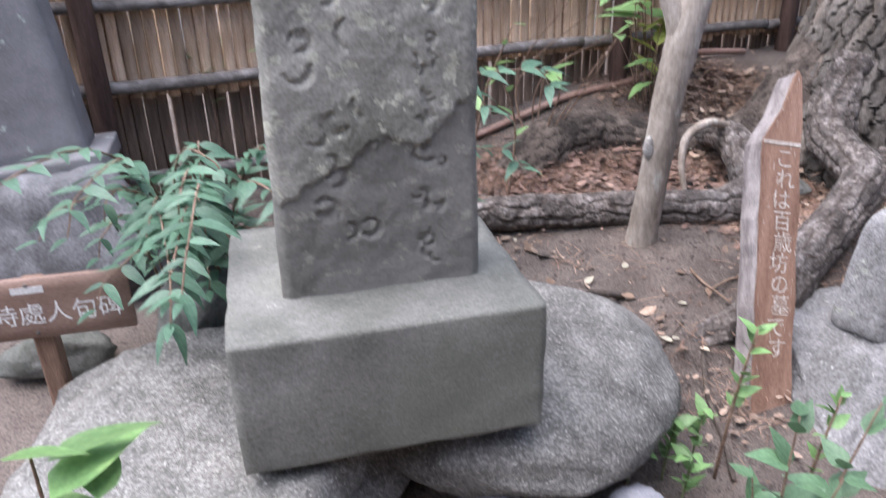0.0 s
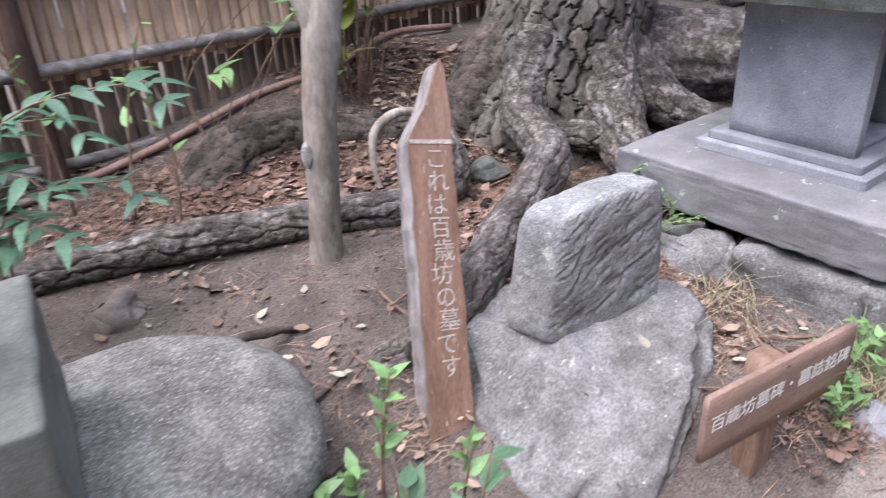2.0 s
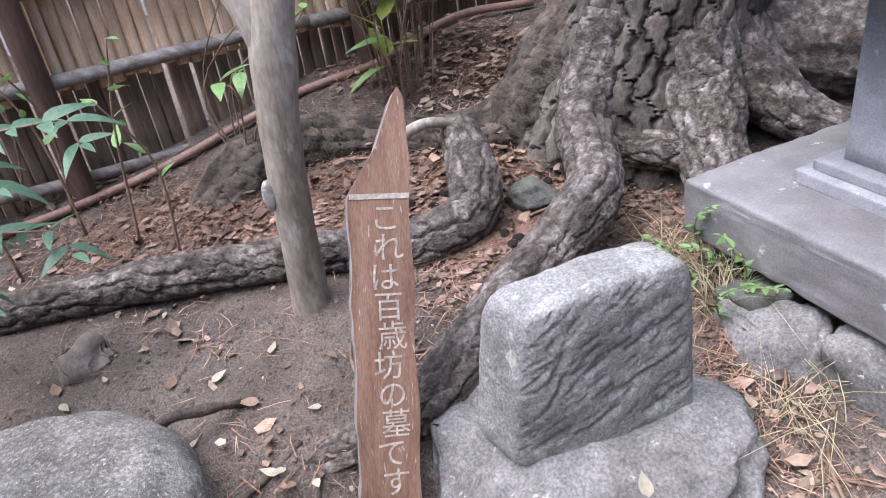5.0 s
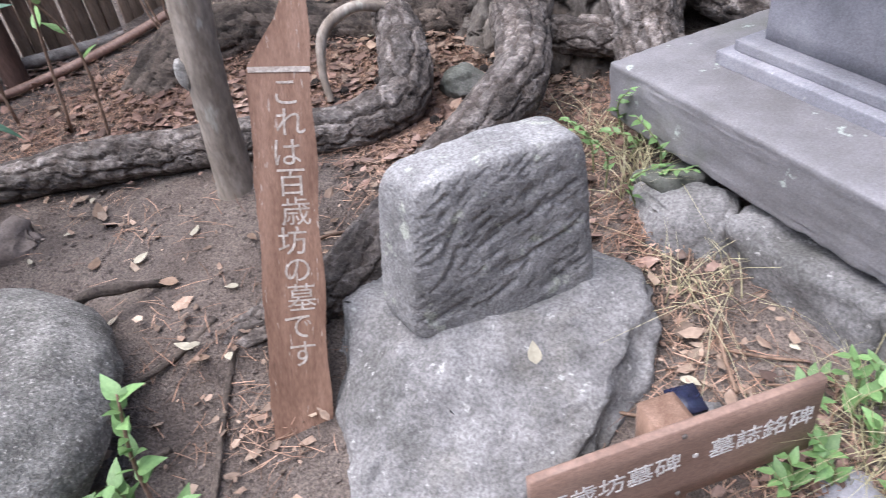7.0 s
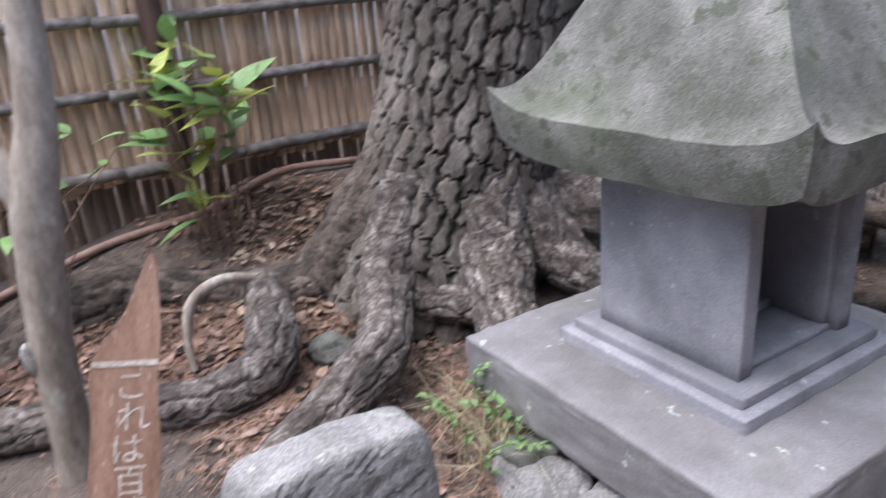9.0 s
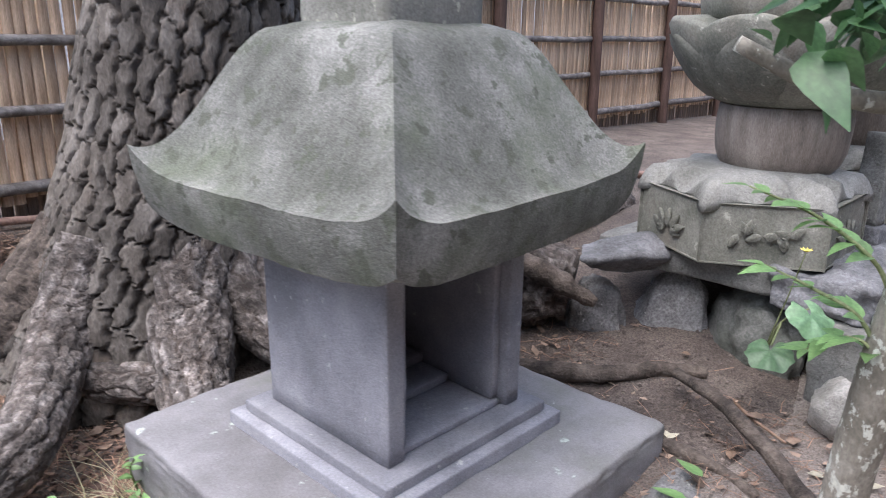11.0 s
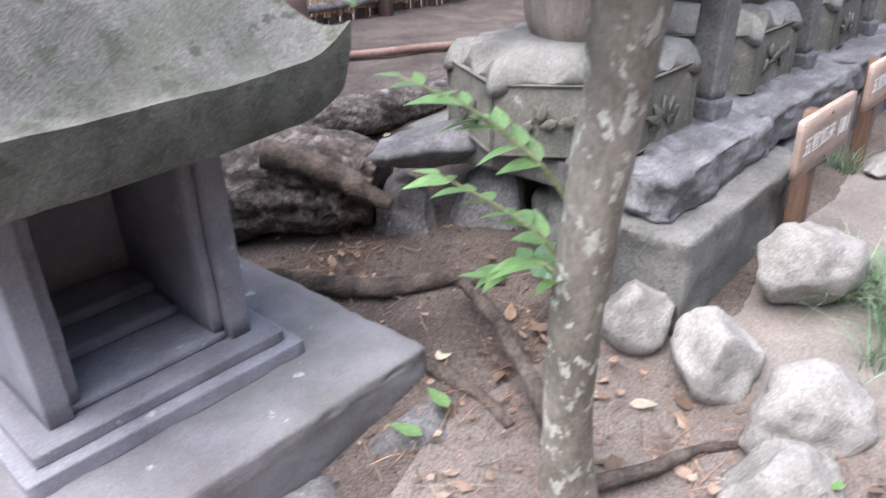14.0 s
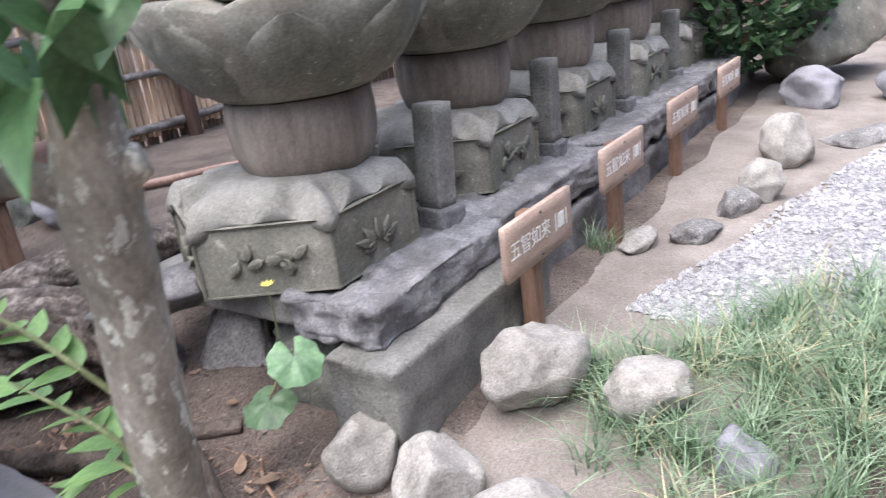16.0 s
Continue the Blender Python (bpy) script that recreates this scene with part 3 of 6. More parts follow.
bmesh.ops.create_cube(wall_bm, size=1.0, matrix=Matrix.Translation(fence_at(1.5, 3.2, 1.0)) @ Matrix.Rotation(radians(FENCE_A), 4, "Z") @ Matrix.Diagonal((16, 0.2, 3.0, 1)))
single("wall_north", wall_bm, PLASTER, "pale wall added behind the fence as a bright backdrop", "wall", kind="structure", smooth=False)
# unseen wall, added to keep low skylight off the faces towards the path
wall_bm = bmesh.new()
bmesh.ops.create_cube(wall_bm, size=1.0, matrix=Matrix.Translation(Vector((2.5, -2.2, 0.6)) + U * 0.5) @ Matrix.Rotation(radians(AX - 8), 4, "Z") @ Matrix.Diagonal((16, 0.25, 5.8, 1)))
single("wall_south", wall_bm, DARK_WOOD, "unseen dark wall added behind the path to block skylight", "wall", kind="structure", smooth=False)
pipe_pts = [(-1.3, 2.4), (-0.95, 2.68), (-0.62, 2.99), (-0.2, 3.42), (0.15, 3.75), (0.45, 4.04), (0.78, 4.34)]
single("water_pipe", tube([(x, y, gz(x, y) + 0.03, 0.02) for x, y in pipe_pts], 10, 6), PIPE, "brown plastic pipe lying on the soil", "pipe")

# ---- stele on its pedestal ----
stele = thing("stone_stele", "tall inscribed stone stele on a square pedestal", "monument")
ST_A = 34.0
Rm = Matrix.Translation((0.01, 0.475, 0)) @ Matrix.Rotation(radians(ST_A), 4, "Z")
part("pedestal", block(0.74, 0.68, 0.35, 0.007, 26, 0.004, 8, 3, chips=0.012), PEDESTAL, stele, "grey square stone pedestal", Rm @ pose(0, 0.34, 0.185))


def slab_relief(w, d, h, strokes, nx, nz, depth, radius, mat_, seed, rough=0.004, top=0.0, lean=1.0, spall=None):
    """An upright slab whose front (towards -y) is cut with the strokes, rows of x0, z0, x1, z1."""
    xs, zs = np.linspace(-w / 2, w / 2, nx), np.linspace(0, h, nz)
    X, Z = np.meshgrid(xs, zs)
    cut = np.zeros_like(X)
    for x0, z0, x1, z1, wd in strokes:
        dx, dz = x1 - x0, z1 - z0
        t = np.clip(((X - x0) * dx + (Z - z0) * dz) / (dx * dx + dz * dz + 1e-9), 0, 1)
        r = np.hypot(X - x0 - t * dx, Z - z0 - t * dz)
        cut = np.maximum(cut, np.clip(1 - r / (radius * wd), 0, 1))
    edge = np.minimum(np.minimum(X + w / 2, w / 2 - X), np.minimum(h - Z, Z + 0.02))
    rnd_ = np.clip(1 - edge / 0.025, 0, 1) ** 2 * 0.016
    bump_ = np.array([[noise.fractal(Vector((x * 7 + seed, z * 7, seed)), 0.9, 2.1, 4) for x in xs] for z in zs]) * rough
    Y = -d / 2 + depth * cut ** 0.8 + rnd_ + bump_
    fresh = np.zeros_like(X)
    if spall:
        brk = np.array([[noise.fractal(Vector((x * 9, z * 9, 7.0)), 0.8, 2.1, 4) for x in xs] for z in zs])
        fresh = np.clip((spall[0] + spall[1] * (X / w + 0.5) + 0.05 * brk - Z) / 0.012, 0, 1)
        Y = Y + 0.007 * fresh
    shrink = 1 - (1 - lean) * (Z / h)
    side = np.array([[noise.fractal(Vector((seed, z * 9, 3.3 * np.sign(x))), 0.9, 2.1, 4) for x in xs] for z in zs]) * 0.004 * (np.abs(X) > w / 2 - 0.02)
    Xs = X * shrink + side
    Zt = Z - top * (2 * X / w) ** 2 * (Z / h) ** 6
    bm = bmesh.new()
    broken = bm.verts.layers.float.new("spall")
    f = [[bm.verts.new((Xs[j, i], Y[j, i], Zt[j, i])) for i in range(nx)] for j in range(nz)]
    for j in range(nz):
        for i in range(nx):
            f[j][i][broken] = fresh[j, i]
    b = [[bm.verts.new((Xs[j, i], d / 2 - rnd_[j, i], Zt[j, i])) for i in range(nx)] for j in range(nz)]
    for j in range(nz - 1):
        for i in range(nx - 1):
            bm.faces.new((f[j][i], f[j][i + 1], f[j + 1][i + 1], f[j + 1][i]))
            bm.faces.new((b[j][i + 1], b[j][i], b[j + 1][i], b[j + 1][i + 1]))
        bm.faces.new((b[j][0], f[j][0], f[j + 1][0], b[j + 1][0]))
        bm.faces.new((f[j][-1], b[j][-1], b[j + 1][-1], f[j + 1][-1]))
    for i in range(nx - 1):
        bm.faces.new((f[-1][i], f[-1][i + 1], b[-1][i + 1], b[-1][i]))
        bm.faces.new((b[0][i], b[0][i + 1], f[0][i + 1], f[0][i]))
    return bm


def brush(rnd, x, z, size, n):
    """Curling brush strokes of one carved character."""
    out = []
    for k in range(n):
        px, pz = x + rnd.uniform(-0.45, 0.35) * size, z + (0.5 - k / n) * size * 0.9
        a, turn = rnd.choice((-0.5, -1.7, -2.4, 0.1)), rnd.choice((-0.75, -0.5, 0.45, 0.7))
        wd = rnd.uniform(0.7, 1.5)
        for i in range(rnd.randint(3, 7)):
            q = (px + size * 0.09 * math.cos(a), pz + size * 0.09 * math.sin(a))
            out.append((px, pz, *q, wd * (0.6 + 0.4 * math.sin(i))))
            px, pz = q
            a += turn
    return out


rnd = random.Random(11)
strokes = []
for k in range(8):
    strokes += [(a_, b_, c_, d_, 1.7 * e_) for a_, b_, c_, d_, e_ in brush(rnd, -0.085, 0.2 + 0.2 * k, 0.17, 5)]
for k in range(12):
    strokes += brush(rnd, 0.125, 0.1 + 0.115 * k, 0.075, 5)
part("slab", slab_relief(0.495, 0.2, 1.75, strokes, 130, 380, 0.008, 0.0075, STELE, 2.0, 0.006, 0.06, 0.9, (0.26, 0.2)), STELE, stele, "carved upright slab", Rm @ pose(0.012, 0.285, 0.53))
base_m = Matrix.Translation((-0.18, 0.93, -0.02)) @ Matrix.Rotation(radians(38), 4, "Z")
single("base_boulder", boulder(0.53, 0.53, 0.24, 21, 6, 0.05, 5, 0.62, 0.85), CONCRETE, "round pebbly grey disc of rock under the stele", "rock", base_m @ pose(0.36, 0.0, 0))
single("base_boulder", boulder(0.62, 0.56, 0.27, 25, 8, 0.1, 5, 0.58, 0.75), CONCRETE, "rough pebbly grey boulder under the pedestal corner", "rock", base_m @ pose(-0.56, -0.06, 0, 0, 0, 40))

# ---- wooden grave marker ----
marker = thing("grave_marker", "pointed brown board with carved pale writing, leaning back", "grave marker")
M0, M1 = Vector((0.92, 1.63, -0.24)), Vector((0.825, 2.205, 0.812))
axis = (M1 - M0)
MZ = axis.normalized()
MH = Vector((math.cos(radians(36)), math.sin(radians(36)), 0))
MX = (MH - MZ * MH.dot(MZ)).normalized()
MY = MZ.cross(MX)
MM = Matrix((( MX.x, MY.x, MZ.x, M0.x), (MX.y, MY.y, MZ.y, M0.y), (MX.z, MY.z, MZ.z, M0.z), (0, 0, 0, 1)))
H_ = axis.length
MW = 0.158


def outline_board(pts, d, seed, cuts=1):
    bm = bmesh.new()
    f = [bm.verts.new((x, -d / 2, z)) for x, z in pts]
    b = [bm.verts.new((x * 0.97, d / 2, z)) for x, z in pts]
    bm.faces.new(f)
    bm.faces.new(b[::-1])
    for i in range(len(pts)):
        k = (i + 1) % len(pts)
        bm.faces.new((f[k], f[i], b[i], b[k]))
    bmesh.ops.bevel(bm, geom=[e for e in bm.edges], offset=0.004, segments=2, affect="EDGES")
    return bm


left = [(-MW / 2 - 0.004 * math.sin(z * 23) - 0.003 * math.sin(z * 61), z) for z in np.linspace(H_ - 0.28, -0.15, 24)]
right = [(MW / 2 + 0.004 * math.sin(z * 19 + 1), z) for z in np.linspace(-0.15, H_ - 0.2, 24)]
peak = [(MW / 2 - 0.004, H_ - 0.03), (MW / 2 - 0.02, H_), (MW / 2 - 0.035, H_ - 0.03), (0.0, H_ - 0.16), (-MW / 2 + 0.025, H_ - 0.235)]
part("board", outline_board(right + peak + left, 0.012, 1), MARKER, marker, "brown carved face", MM @ pose(0, -0.0555, 0), False)
part("backing", outline_board([(x * 1.0, z - 0.006) for x, z in right + peak + left], 0.1, 2), MARKER_SIDE, marker, "grey weathered core", MM @ pose(0, 0.0, 0), False)
for k, ch in enumerate("これは百歳坊の墓です"):
    writing(ch, 0.08, CARVED, marker, MM @ pose(0.012 + 0.008 * math.sin(k * 2.1), -0.0617, H_ - 0.345 - 0.0765 * k, 90, 0, 0) , 0.0012, "carved_character")
bm = bmesh.new()
bmesh.ops.create_cube(bm, size=1.0, matrix=Matrix.Diagonal((MW * 0.98, 0.004, 0.014, 1)))
part("groove_band", bm, CARVED, marker, "", MM @ pose(0, -0.0615, H_ - 0.285), False)

# ---- gravestone and its rock ----
def hull_rock(pts, seed, r=0.03, rough=0.014, fine=0.035):
    """A broken rock spanned by its main corners, with worn edges and a pitted skin."""
    bm = bmesh.new()
    vs = [bm.verts.new(p) for p in pts]
    res = bmesh.ops.convex_hull(bm, input=vs)
    loose = [g for g in res["geom_interior"] + res["geom_unused"] if isinstance(g, bmesh.types.BMVert)]
    bmesh.ops.delete(bm, geom=list(set(loose)), context="VERTS")
    bmesh.ops.bevel(bm, geom=bm.edges[:], offset=r, segments=3, affect="EDGES", clamp_overlap=True)
    for _ in range(5):
        bmesh.ops.triangulate(bm, faces=bm.faces[:])
        long_ = [e for e in bm.edges if e.calc_length() > fine]
        if not long_:
            break
        bmesh.ops.subdivide_edges(bm, edges=long_, cuts=1)
    bmesh.ops.triangulate(bm, faces=bm.faces[:])
    bmesh.ops.smooth_vert(bm, verts=bm.verts[:], factor=0.5, use_axis_x=True, use_axis_y=True, use_axis_z=True)
    jitter(bm, rough * 1.6, 4.5, seed, 3)
    jitter(bm, rough, 13, seed + 3, 5)
    return bm


def grave_block(seed=4.0, n=72):
    """A squat rough-hewn block: wider at its foot, skewed in plan, its front scored by a chisel."""
    rnd_ = random.Random(5)
    cuts_ = []
    for _ in range(110):
        x, z = rnd_.uniform(-0.24, 0.24), rnd_.uniform(0.02, 0.42)
        a_, ln = radians(rnd_.gauss(33, 10)), rnd_.uniform(0.015, 0.06)
        cuts_.append((x, z, x + ln * math.cos(a_), z + ln * math.sin(a_), rnd_.uniform(0.5, 1.0)))
    cuts_ += [(-0.15, 0.22, -0.11, 0.3, 2.2), (-0.16, 0.15, -0.12, 0.21, 1.6), (-0.06, 0.22, 0.06, 0.29, 1.4), (0.05, 0.26, 0.2, 0.335, 1.3), (0.0, 0.13, 0.2, 0.21, 1.3), (-0.2, 0.03, -0.1, 0.07, 1.8), (0.1, 0.04, 0.22, 0.1, 1.5), (-0.05, 0.05, 0.02, 0.09, 1.4)]
    bm = bmesh.new()
    bmesh.ops.create_cube(bm, size=2.0)
    bmesh.ops.subdivide_edges(bm, edges=bm.edges[:], cuts=n, use_grid_fill=True)
    C = np.array([v.co for v in bm.verts])
    # superellipsoid rounding keeps the faces flat and the corners worn
    p = 9.0
    C = C / (np.abs(C) ** p).sum(1)[:, None] ** (1 / p)
    f, g = (C[:, 2] + 1) / 2, (C[:, 1] + 1) / 2
    x_lo = (-0.262 + 0.072 * f) - 0.055 * g
    x_hi = (0.262 - 0.03 * f) - 0.02 * g
    X = x_lo + (x_hi - x_lo) * (C[:, 0] + 1) / 2
    Y = -0.004 * f + g * (0.2 - 0.03 * f)
    Z = -0.05 + 0.505 * f + 0.03 * (f - 0.5) * C[:, 0] - 0.012 * f * np.abs(C[:, 0] - 0.1)
    front = np.clip(1 - g * 12, 0, 1)
    groove = np.zeros(len(X))
    for x0, z0, x1, z1, wd in cuts_:
        dx, dz = x1 - x0, z1 - z0
        t_ = np.clip(((X - x0) * dx + (Z - z0) * dz) / (dx * dx + dz * dz + 1e-9), 0, 1)
        groove = np.maximum(groove, np.clip(1 - np.hypot(X - x0 - t_ * dx, Z - z0 - t_ * dz) / (0.0065 * wd), 0, 1) * min(1.0, 0.45 + 0.3 * wd))
    Y += front * groove * 0.011
    for v, x, y, z in zip(bm.verts, X, Y, Z):
        v.co = (x, y, z)
    jitter(bm, 0.006, 5, seed, 3)
    jitter(bm, 0.0028, 28, seed + 1, 4)
    return bm


single("gravestone", grave_block(), GRAVE, "small rough-hewn grey gravestone standing on a rock", "gravestone", pose(1.473, 1.872, 0.0, -2, 0, 34.7))
GRAVE_ROCK = [(0.93, 1.95, -0.05), (0.97, 1.72, -0.26), (0.98, 1.72, -0.5), (1.18, 1.29, -0.38), (1.18, 1.3, -0.55), (1.55, 1.29, -0.4), (1.56, 1.3, -0.55), (1.55, 1.76, -0.085), (1.47, 1.45, -0.25), (1.87, 1.92, -0.035),
              (1.81, 2.13, 0.0), (1.75, 1.69, -0.36), (1.84, 1.9, -0.45), (1.35, 2.25, -0.02), (1.05, 2.15, -0.03), (1.27, 1.72, -0.012), (1.62, 2.02, 0.02)]
single("grave_base_rock", hull_rock(GRAVE_ROCK, 33.0), BOULDER, "large broken grey boulder under the small gravestone", "rock")


# ---- sign boards ----
def sign_board(label, lines, p, w, h, top, rz, post_w=0.055, bars=(), group="brown signs", lean=0.0, paint=SIGN):
    """A brown board on one post; p is the board's middle on the ground, top its height; lines are (text, size, x, z)."""
    g = thing("sign_board", label, "sign", (p[0], p[1], p[2]), group, rz, lean)
    board = block(w, 0.022, h, 0.004, 3, 0.0008, 4, 1)
    part("board", board, paint, g, "", pose(0, 0, top - h))
    part("post", block(post_w, post_w, top - 0.02 + 0.15, 0.004, 4, 0.001, 6, 2), POST_WOOD, g, "", pose(0, 0.011 + post_w / 2 + 0.001, -0.15))
    for z in (top - h + 0.02, top - 0.02):
        part("screw", lathe([(0.006, 0), (0.006, 0.003), (0.003, 0.005)], 8), RAIL, g, "", pose(0, -0.011, z, 90, 0, 0))
    for text, size, x, z in lines:
        for i, ch in enumerate(text):
            writing(ch, size, WHITE_PAINT, g, pose(x + (i - (len(text) - 1) / 2) * size * 0.99, -0.0122, top - h + z, 90, 0, 0), 0.0006, "painted_character")
    for x, z, bw, bh in bars:
        bm = bmesh.new()
        bmesh.ops.create_cube(bm, size=1.0, matrix=Matrix.Diagonal((bw, 0.0014, bh, 1)))
        part("lettering", bm, WHITE_PAINT, g, "", pose(x, -0.0122, top - h + z), False)
    return g


sign_board("brown board with white writing beside the gravestone", [("百歳坊墓碑・墓誌銘碑", 0.0615, 0, 0.125)], (1.915, 1.485, -0.36), 0.64, 0.225, 0.485, 35.3, 0.085)
sign_board("brown board with white writing under nandina leaves", [("時處人句碑", 0.075, 0.07, 0.08)], (-1.22, 0.56, -0.1), 0.56, 0.2, 0.52, 33, 0.06, ((0.0, 0.165, 0.09, 0.022),))
for k, (sx, sw, zt) in enumerate(((5.46, -0.76, 0.48), (6.36, -0.71, 0.47), (7.25, -0.71, 0.47), (8.2, -0.72, 0.47))):
    q = U * sx + V * sw
    sign_board("small brown board with white writing before a lotus pedestal", [("五智如来", 0.066, -0.07, 0.09)], (q.x, q.y, 0.27), 0.44, 0.18, zt, 41, 0.055, ((0.135, 0.09, 0.045, 0.05), (0.098, 0.09, 0.006, 0.06), (0.175, 0.09, 0.006, 0.06)), "signs along the row", 0.0, SIGN_FADED)
sign_board("brown board with white writing by the fence", [("林時處人墓碑", 0.07, 0.03, 0.07)], (2.62, 4.31, 0.36), 0.54, 0.2, 0.64, 36, 0.08, ((-0.08, 0.15, 0.24, 0.022),), "brown signs")

lamp = thing("solar_lamp", "small square solar garden lamp on a stake", "garden lamp", (1.92, 1.62, -0.15), "", 30)
part("panel", block(0.07, 0.07, 0.008, 0.002, 1, 0), SOLAR, lamp, "dark blue solar cell", pose(0, 0, 0.19, 8, 0, 0))
part("housing", block(0.075, 0.075, 0.03, 0.005, 2, 0), PLASTIC, lamp, "", pose(0, 0, 0.158, 8, 0, 0))
part("stake", tube([(0, 0, -0.25, 0.008), (0, 0, 0.16, 0.01)], 8, 2), PLASTIC, lamp)

# ---- stone shrine lantern ----
LC = Vector((2.4, 2.25, 0)) + (U + V) * 0.35
shrine = thing("stone_shrine", "stepped grey stone shrine with a hollow box and curved roof", "stone shrine", LC, "", AX)
part("slab", block(1.154, 1.154, 0.2, 0.014, 44, 0.006, 14, 6, chips=0.02), SLAB_STONE, shrine, "thick worn base slab", pose(0, 0, 0.095))
part("plinth", block(0.70, 0.70, 0.048, 0.008, 16, 0.002, 8, 7), BLUE_STONE, shrine, "", pose(0, 0, 0.29))
part("plinth_step", block(0.63, 0.63, 0.035, 0.007, 16, 0.002, 8, 8), BLUE_STONE, shrine, "", pose(0, 0, 0.336))


def wall_piece(x0, x1, y0, y1, z0, z1, seed):
    bm = block(x1 - x0, y1 - y0, z1 - z0, 0.006, 7, 0.0025, 10, seed)
    bmesh.ops.translate(bm, verts=bm.verts[:], vec=((x0 + x1) / 2, (y0 + y1) / 2, z0))
    return bm


BW, BH, WALL = 0.516, 0.60, 0.06
h_ = BW / 2
for k, (nm, box_) in enumerate((("side_wall", (-h_, -h_ + WALL, -h_, h_, 0, BH)), ("side_wall", (h_ - WALL, h_, -h_, h_, 0, BH)), ("back_wall", (-h_ + WALL, h_ - WALL, h_ - WALL, h_, 0, BH)),
                                ("box_floor", (-h_ + WALL, h_ - WALL, -h_ + 0.02, h_ - WALL, 0, 0.02)), ("lintel", (-h_ + WALL, h_ - WALL, -h_ + 0.02, h_ - WALL, BH - 0.045, BH)),
                                ("jamb", (-h_ + WALL, -h_ + WALL + 0.032, -h_ + 0.03, h_ - WALL, 0.02, BH - 0.045)), ("jamb", (h_ - WALL - 0.032, h_ - WALL, -h_ + 0.03, h_ - WALL, 0.02, BH - 0.045)), ("inner_step", (-h_ + WALL + 0.033, h_ - WALL - 0.033, -0.06, h_ - WALL, 0.021, 0.05)), ("inner_step", (-h_ + WALL + 0.033, h_ - WALL - 0.033, 0.05, h_ - WALL, 0.0505, 0.085)))):
    part(nm, wall_piece(*box_, k + 2.0), BLUE_STONE, shrine, "blue-grey stone", pose(0, 0, 0.371))


def curved_roof(n=60):
    """A square hipped stone roof with a concave sweep, thick upright eaves and lifted corners."""
    bm = bmesh.new()
    half = 0.475
    c = np.sign(np.linspace(-1, 1, n)) * np.abs(np.linspace(-1, 1, n)) ** 0.8
    up, low = [], []
    for j in range(n):
        ru, rl = [], []
        for i in range(n):
            a, b = c[i], c[j]
            m = max(abs(a), abs(b))
            corner = (min(abs(a), abs(b)) / (m + 1e-6)) ** 7 * m ** 5
            t = max(0.0, (m - 0.43) / 0.57)
            z = 0.37 * (1 - t) ** 2 * (1 + 2 * t) - 0.02 * min(1.0, m / 0.43) ** 4 + 0.02 + 0.075 * corner
            x, y = a * half * (1 + 0.025 * corner), b * half * (1 + 0.025 * corner)
            jz = 0.005 * noise.fractal(Vector((x * 8, y * 8, 0.3)), 0.9, 2, 3)
            ru.append(bm.verts.new((x, y, z + jz)))
            k = 1 - 0.055 * m ** 3
            rl.append(bm.verts.new((x * k, y * k, -0.135 + 0.05 * corner + jz)))
        up.append(ru)
        low.append(rl)
    for j in range(n - 1):
        for i in range(n - 1):
            a4 = (up[j][i], up[j][i + 1], up[j + 1][i + 1], up[j + 1][i])
            turn_ = 0 if (i < n // 2) == (j < n // 2) else 1
            for t3 in ((0, 1, 2), (0, 2, 3)) if turn_ == 0 else ((0, 1, 3), (1, 2, 3)):
                bm.faces.new([a4[q] for q in t3])
            bm.faces.new((low[j][i + 1], low[j][i], low[j + 1][i], low[j + 1][i + 1]))
    rim = lambda g: g[0][:-1] + [r[-1] for r in g[:-1]] + g[-1][:0:-1] + [r[0] for r in g[:0:-1]]
    a, b = rim(up), rim(low)
    rows = [a]
    for f in (0.08, 0.35, 0.65, 0.92):
        row = []
        for p, q in zip(a, b):
            o = p.co.lerp(q.co, f)
            side = Vector((math.copysign(abs(o.x) > abs(o.y) - 0.012, o.x), math.copysign(abs(o.y) > abs(o.x) - 0.012, o.y), 0))
            row.append(bm.verts.new(o + side * (0.006 * math.sin(math.pi * f) + 0.004 * noise.noise(o * 12))))
        rows.append(row)
    rows.append(b)
    for p, q in zip(rows, rows[1:]):
        for i in range(len(p)):
            k = (i + 1) % len(p)
            bm.faces.new((p[k], p[i], q[i], q[k]))
    bmesh.ops.recalc_face_normals(bm, faces=bm.faces[:])
    for e in bm.edges:
        if len(e.link_faces) == 2 and e.calc_face_angle(0) > 0.75:
            e.smooth = False
    return bm


part("roof", curved_roof(), ROOF_STONE, shrine, "mossy curved stone roof", pose(0, 0, 1.055, 0, 0, 3.5))
part("finial_base", block(0.33, 0.33, 0.16, 0.012, 8, 0.004, 8, 9), STELE, shrine, "square finial base", pose(0, 0, 1.41))
part("finial", lathe([(0.10, 0), (0.125, 0.03), (0.135, 0.1), (0.11, 0.17), (0.05, 0.22), (0.01, 0.26)], 28), STELE, shrine, "", pose(0, 0, 1.568))

# ---- pine and its roots ----
pine = thing("pine_tree", "old pine with thick plated grey-brown bark and spreading roots", "tree")


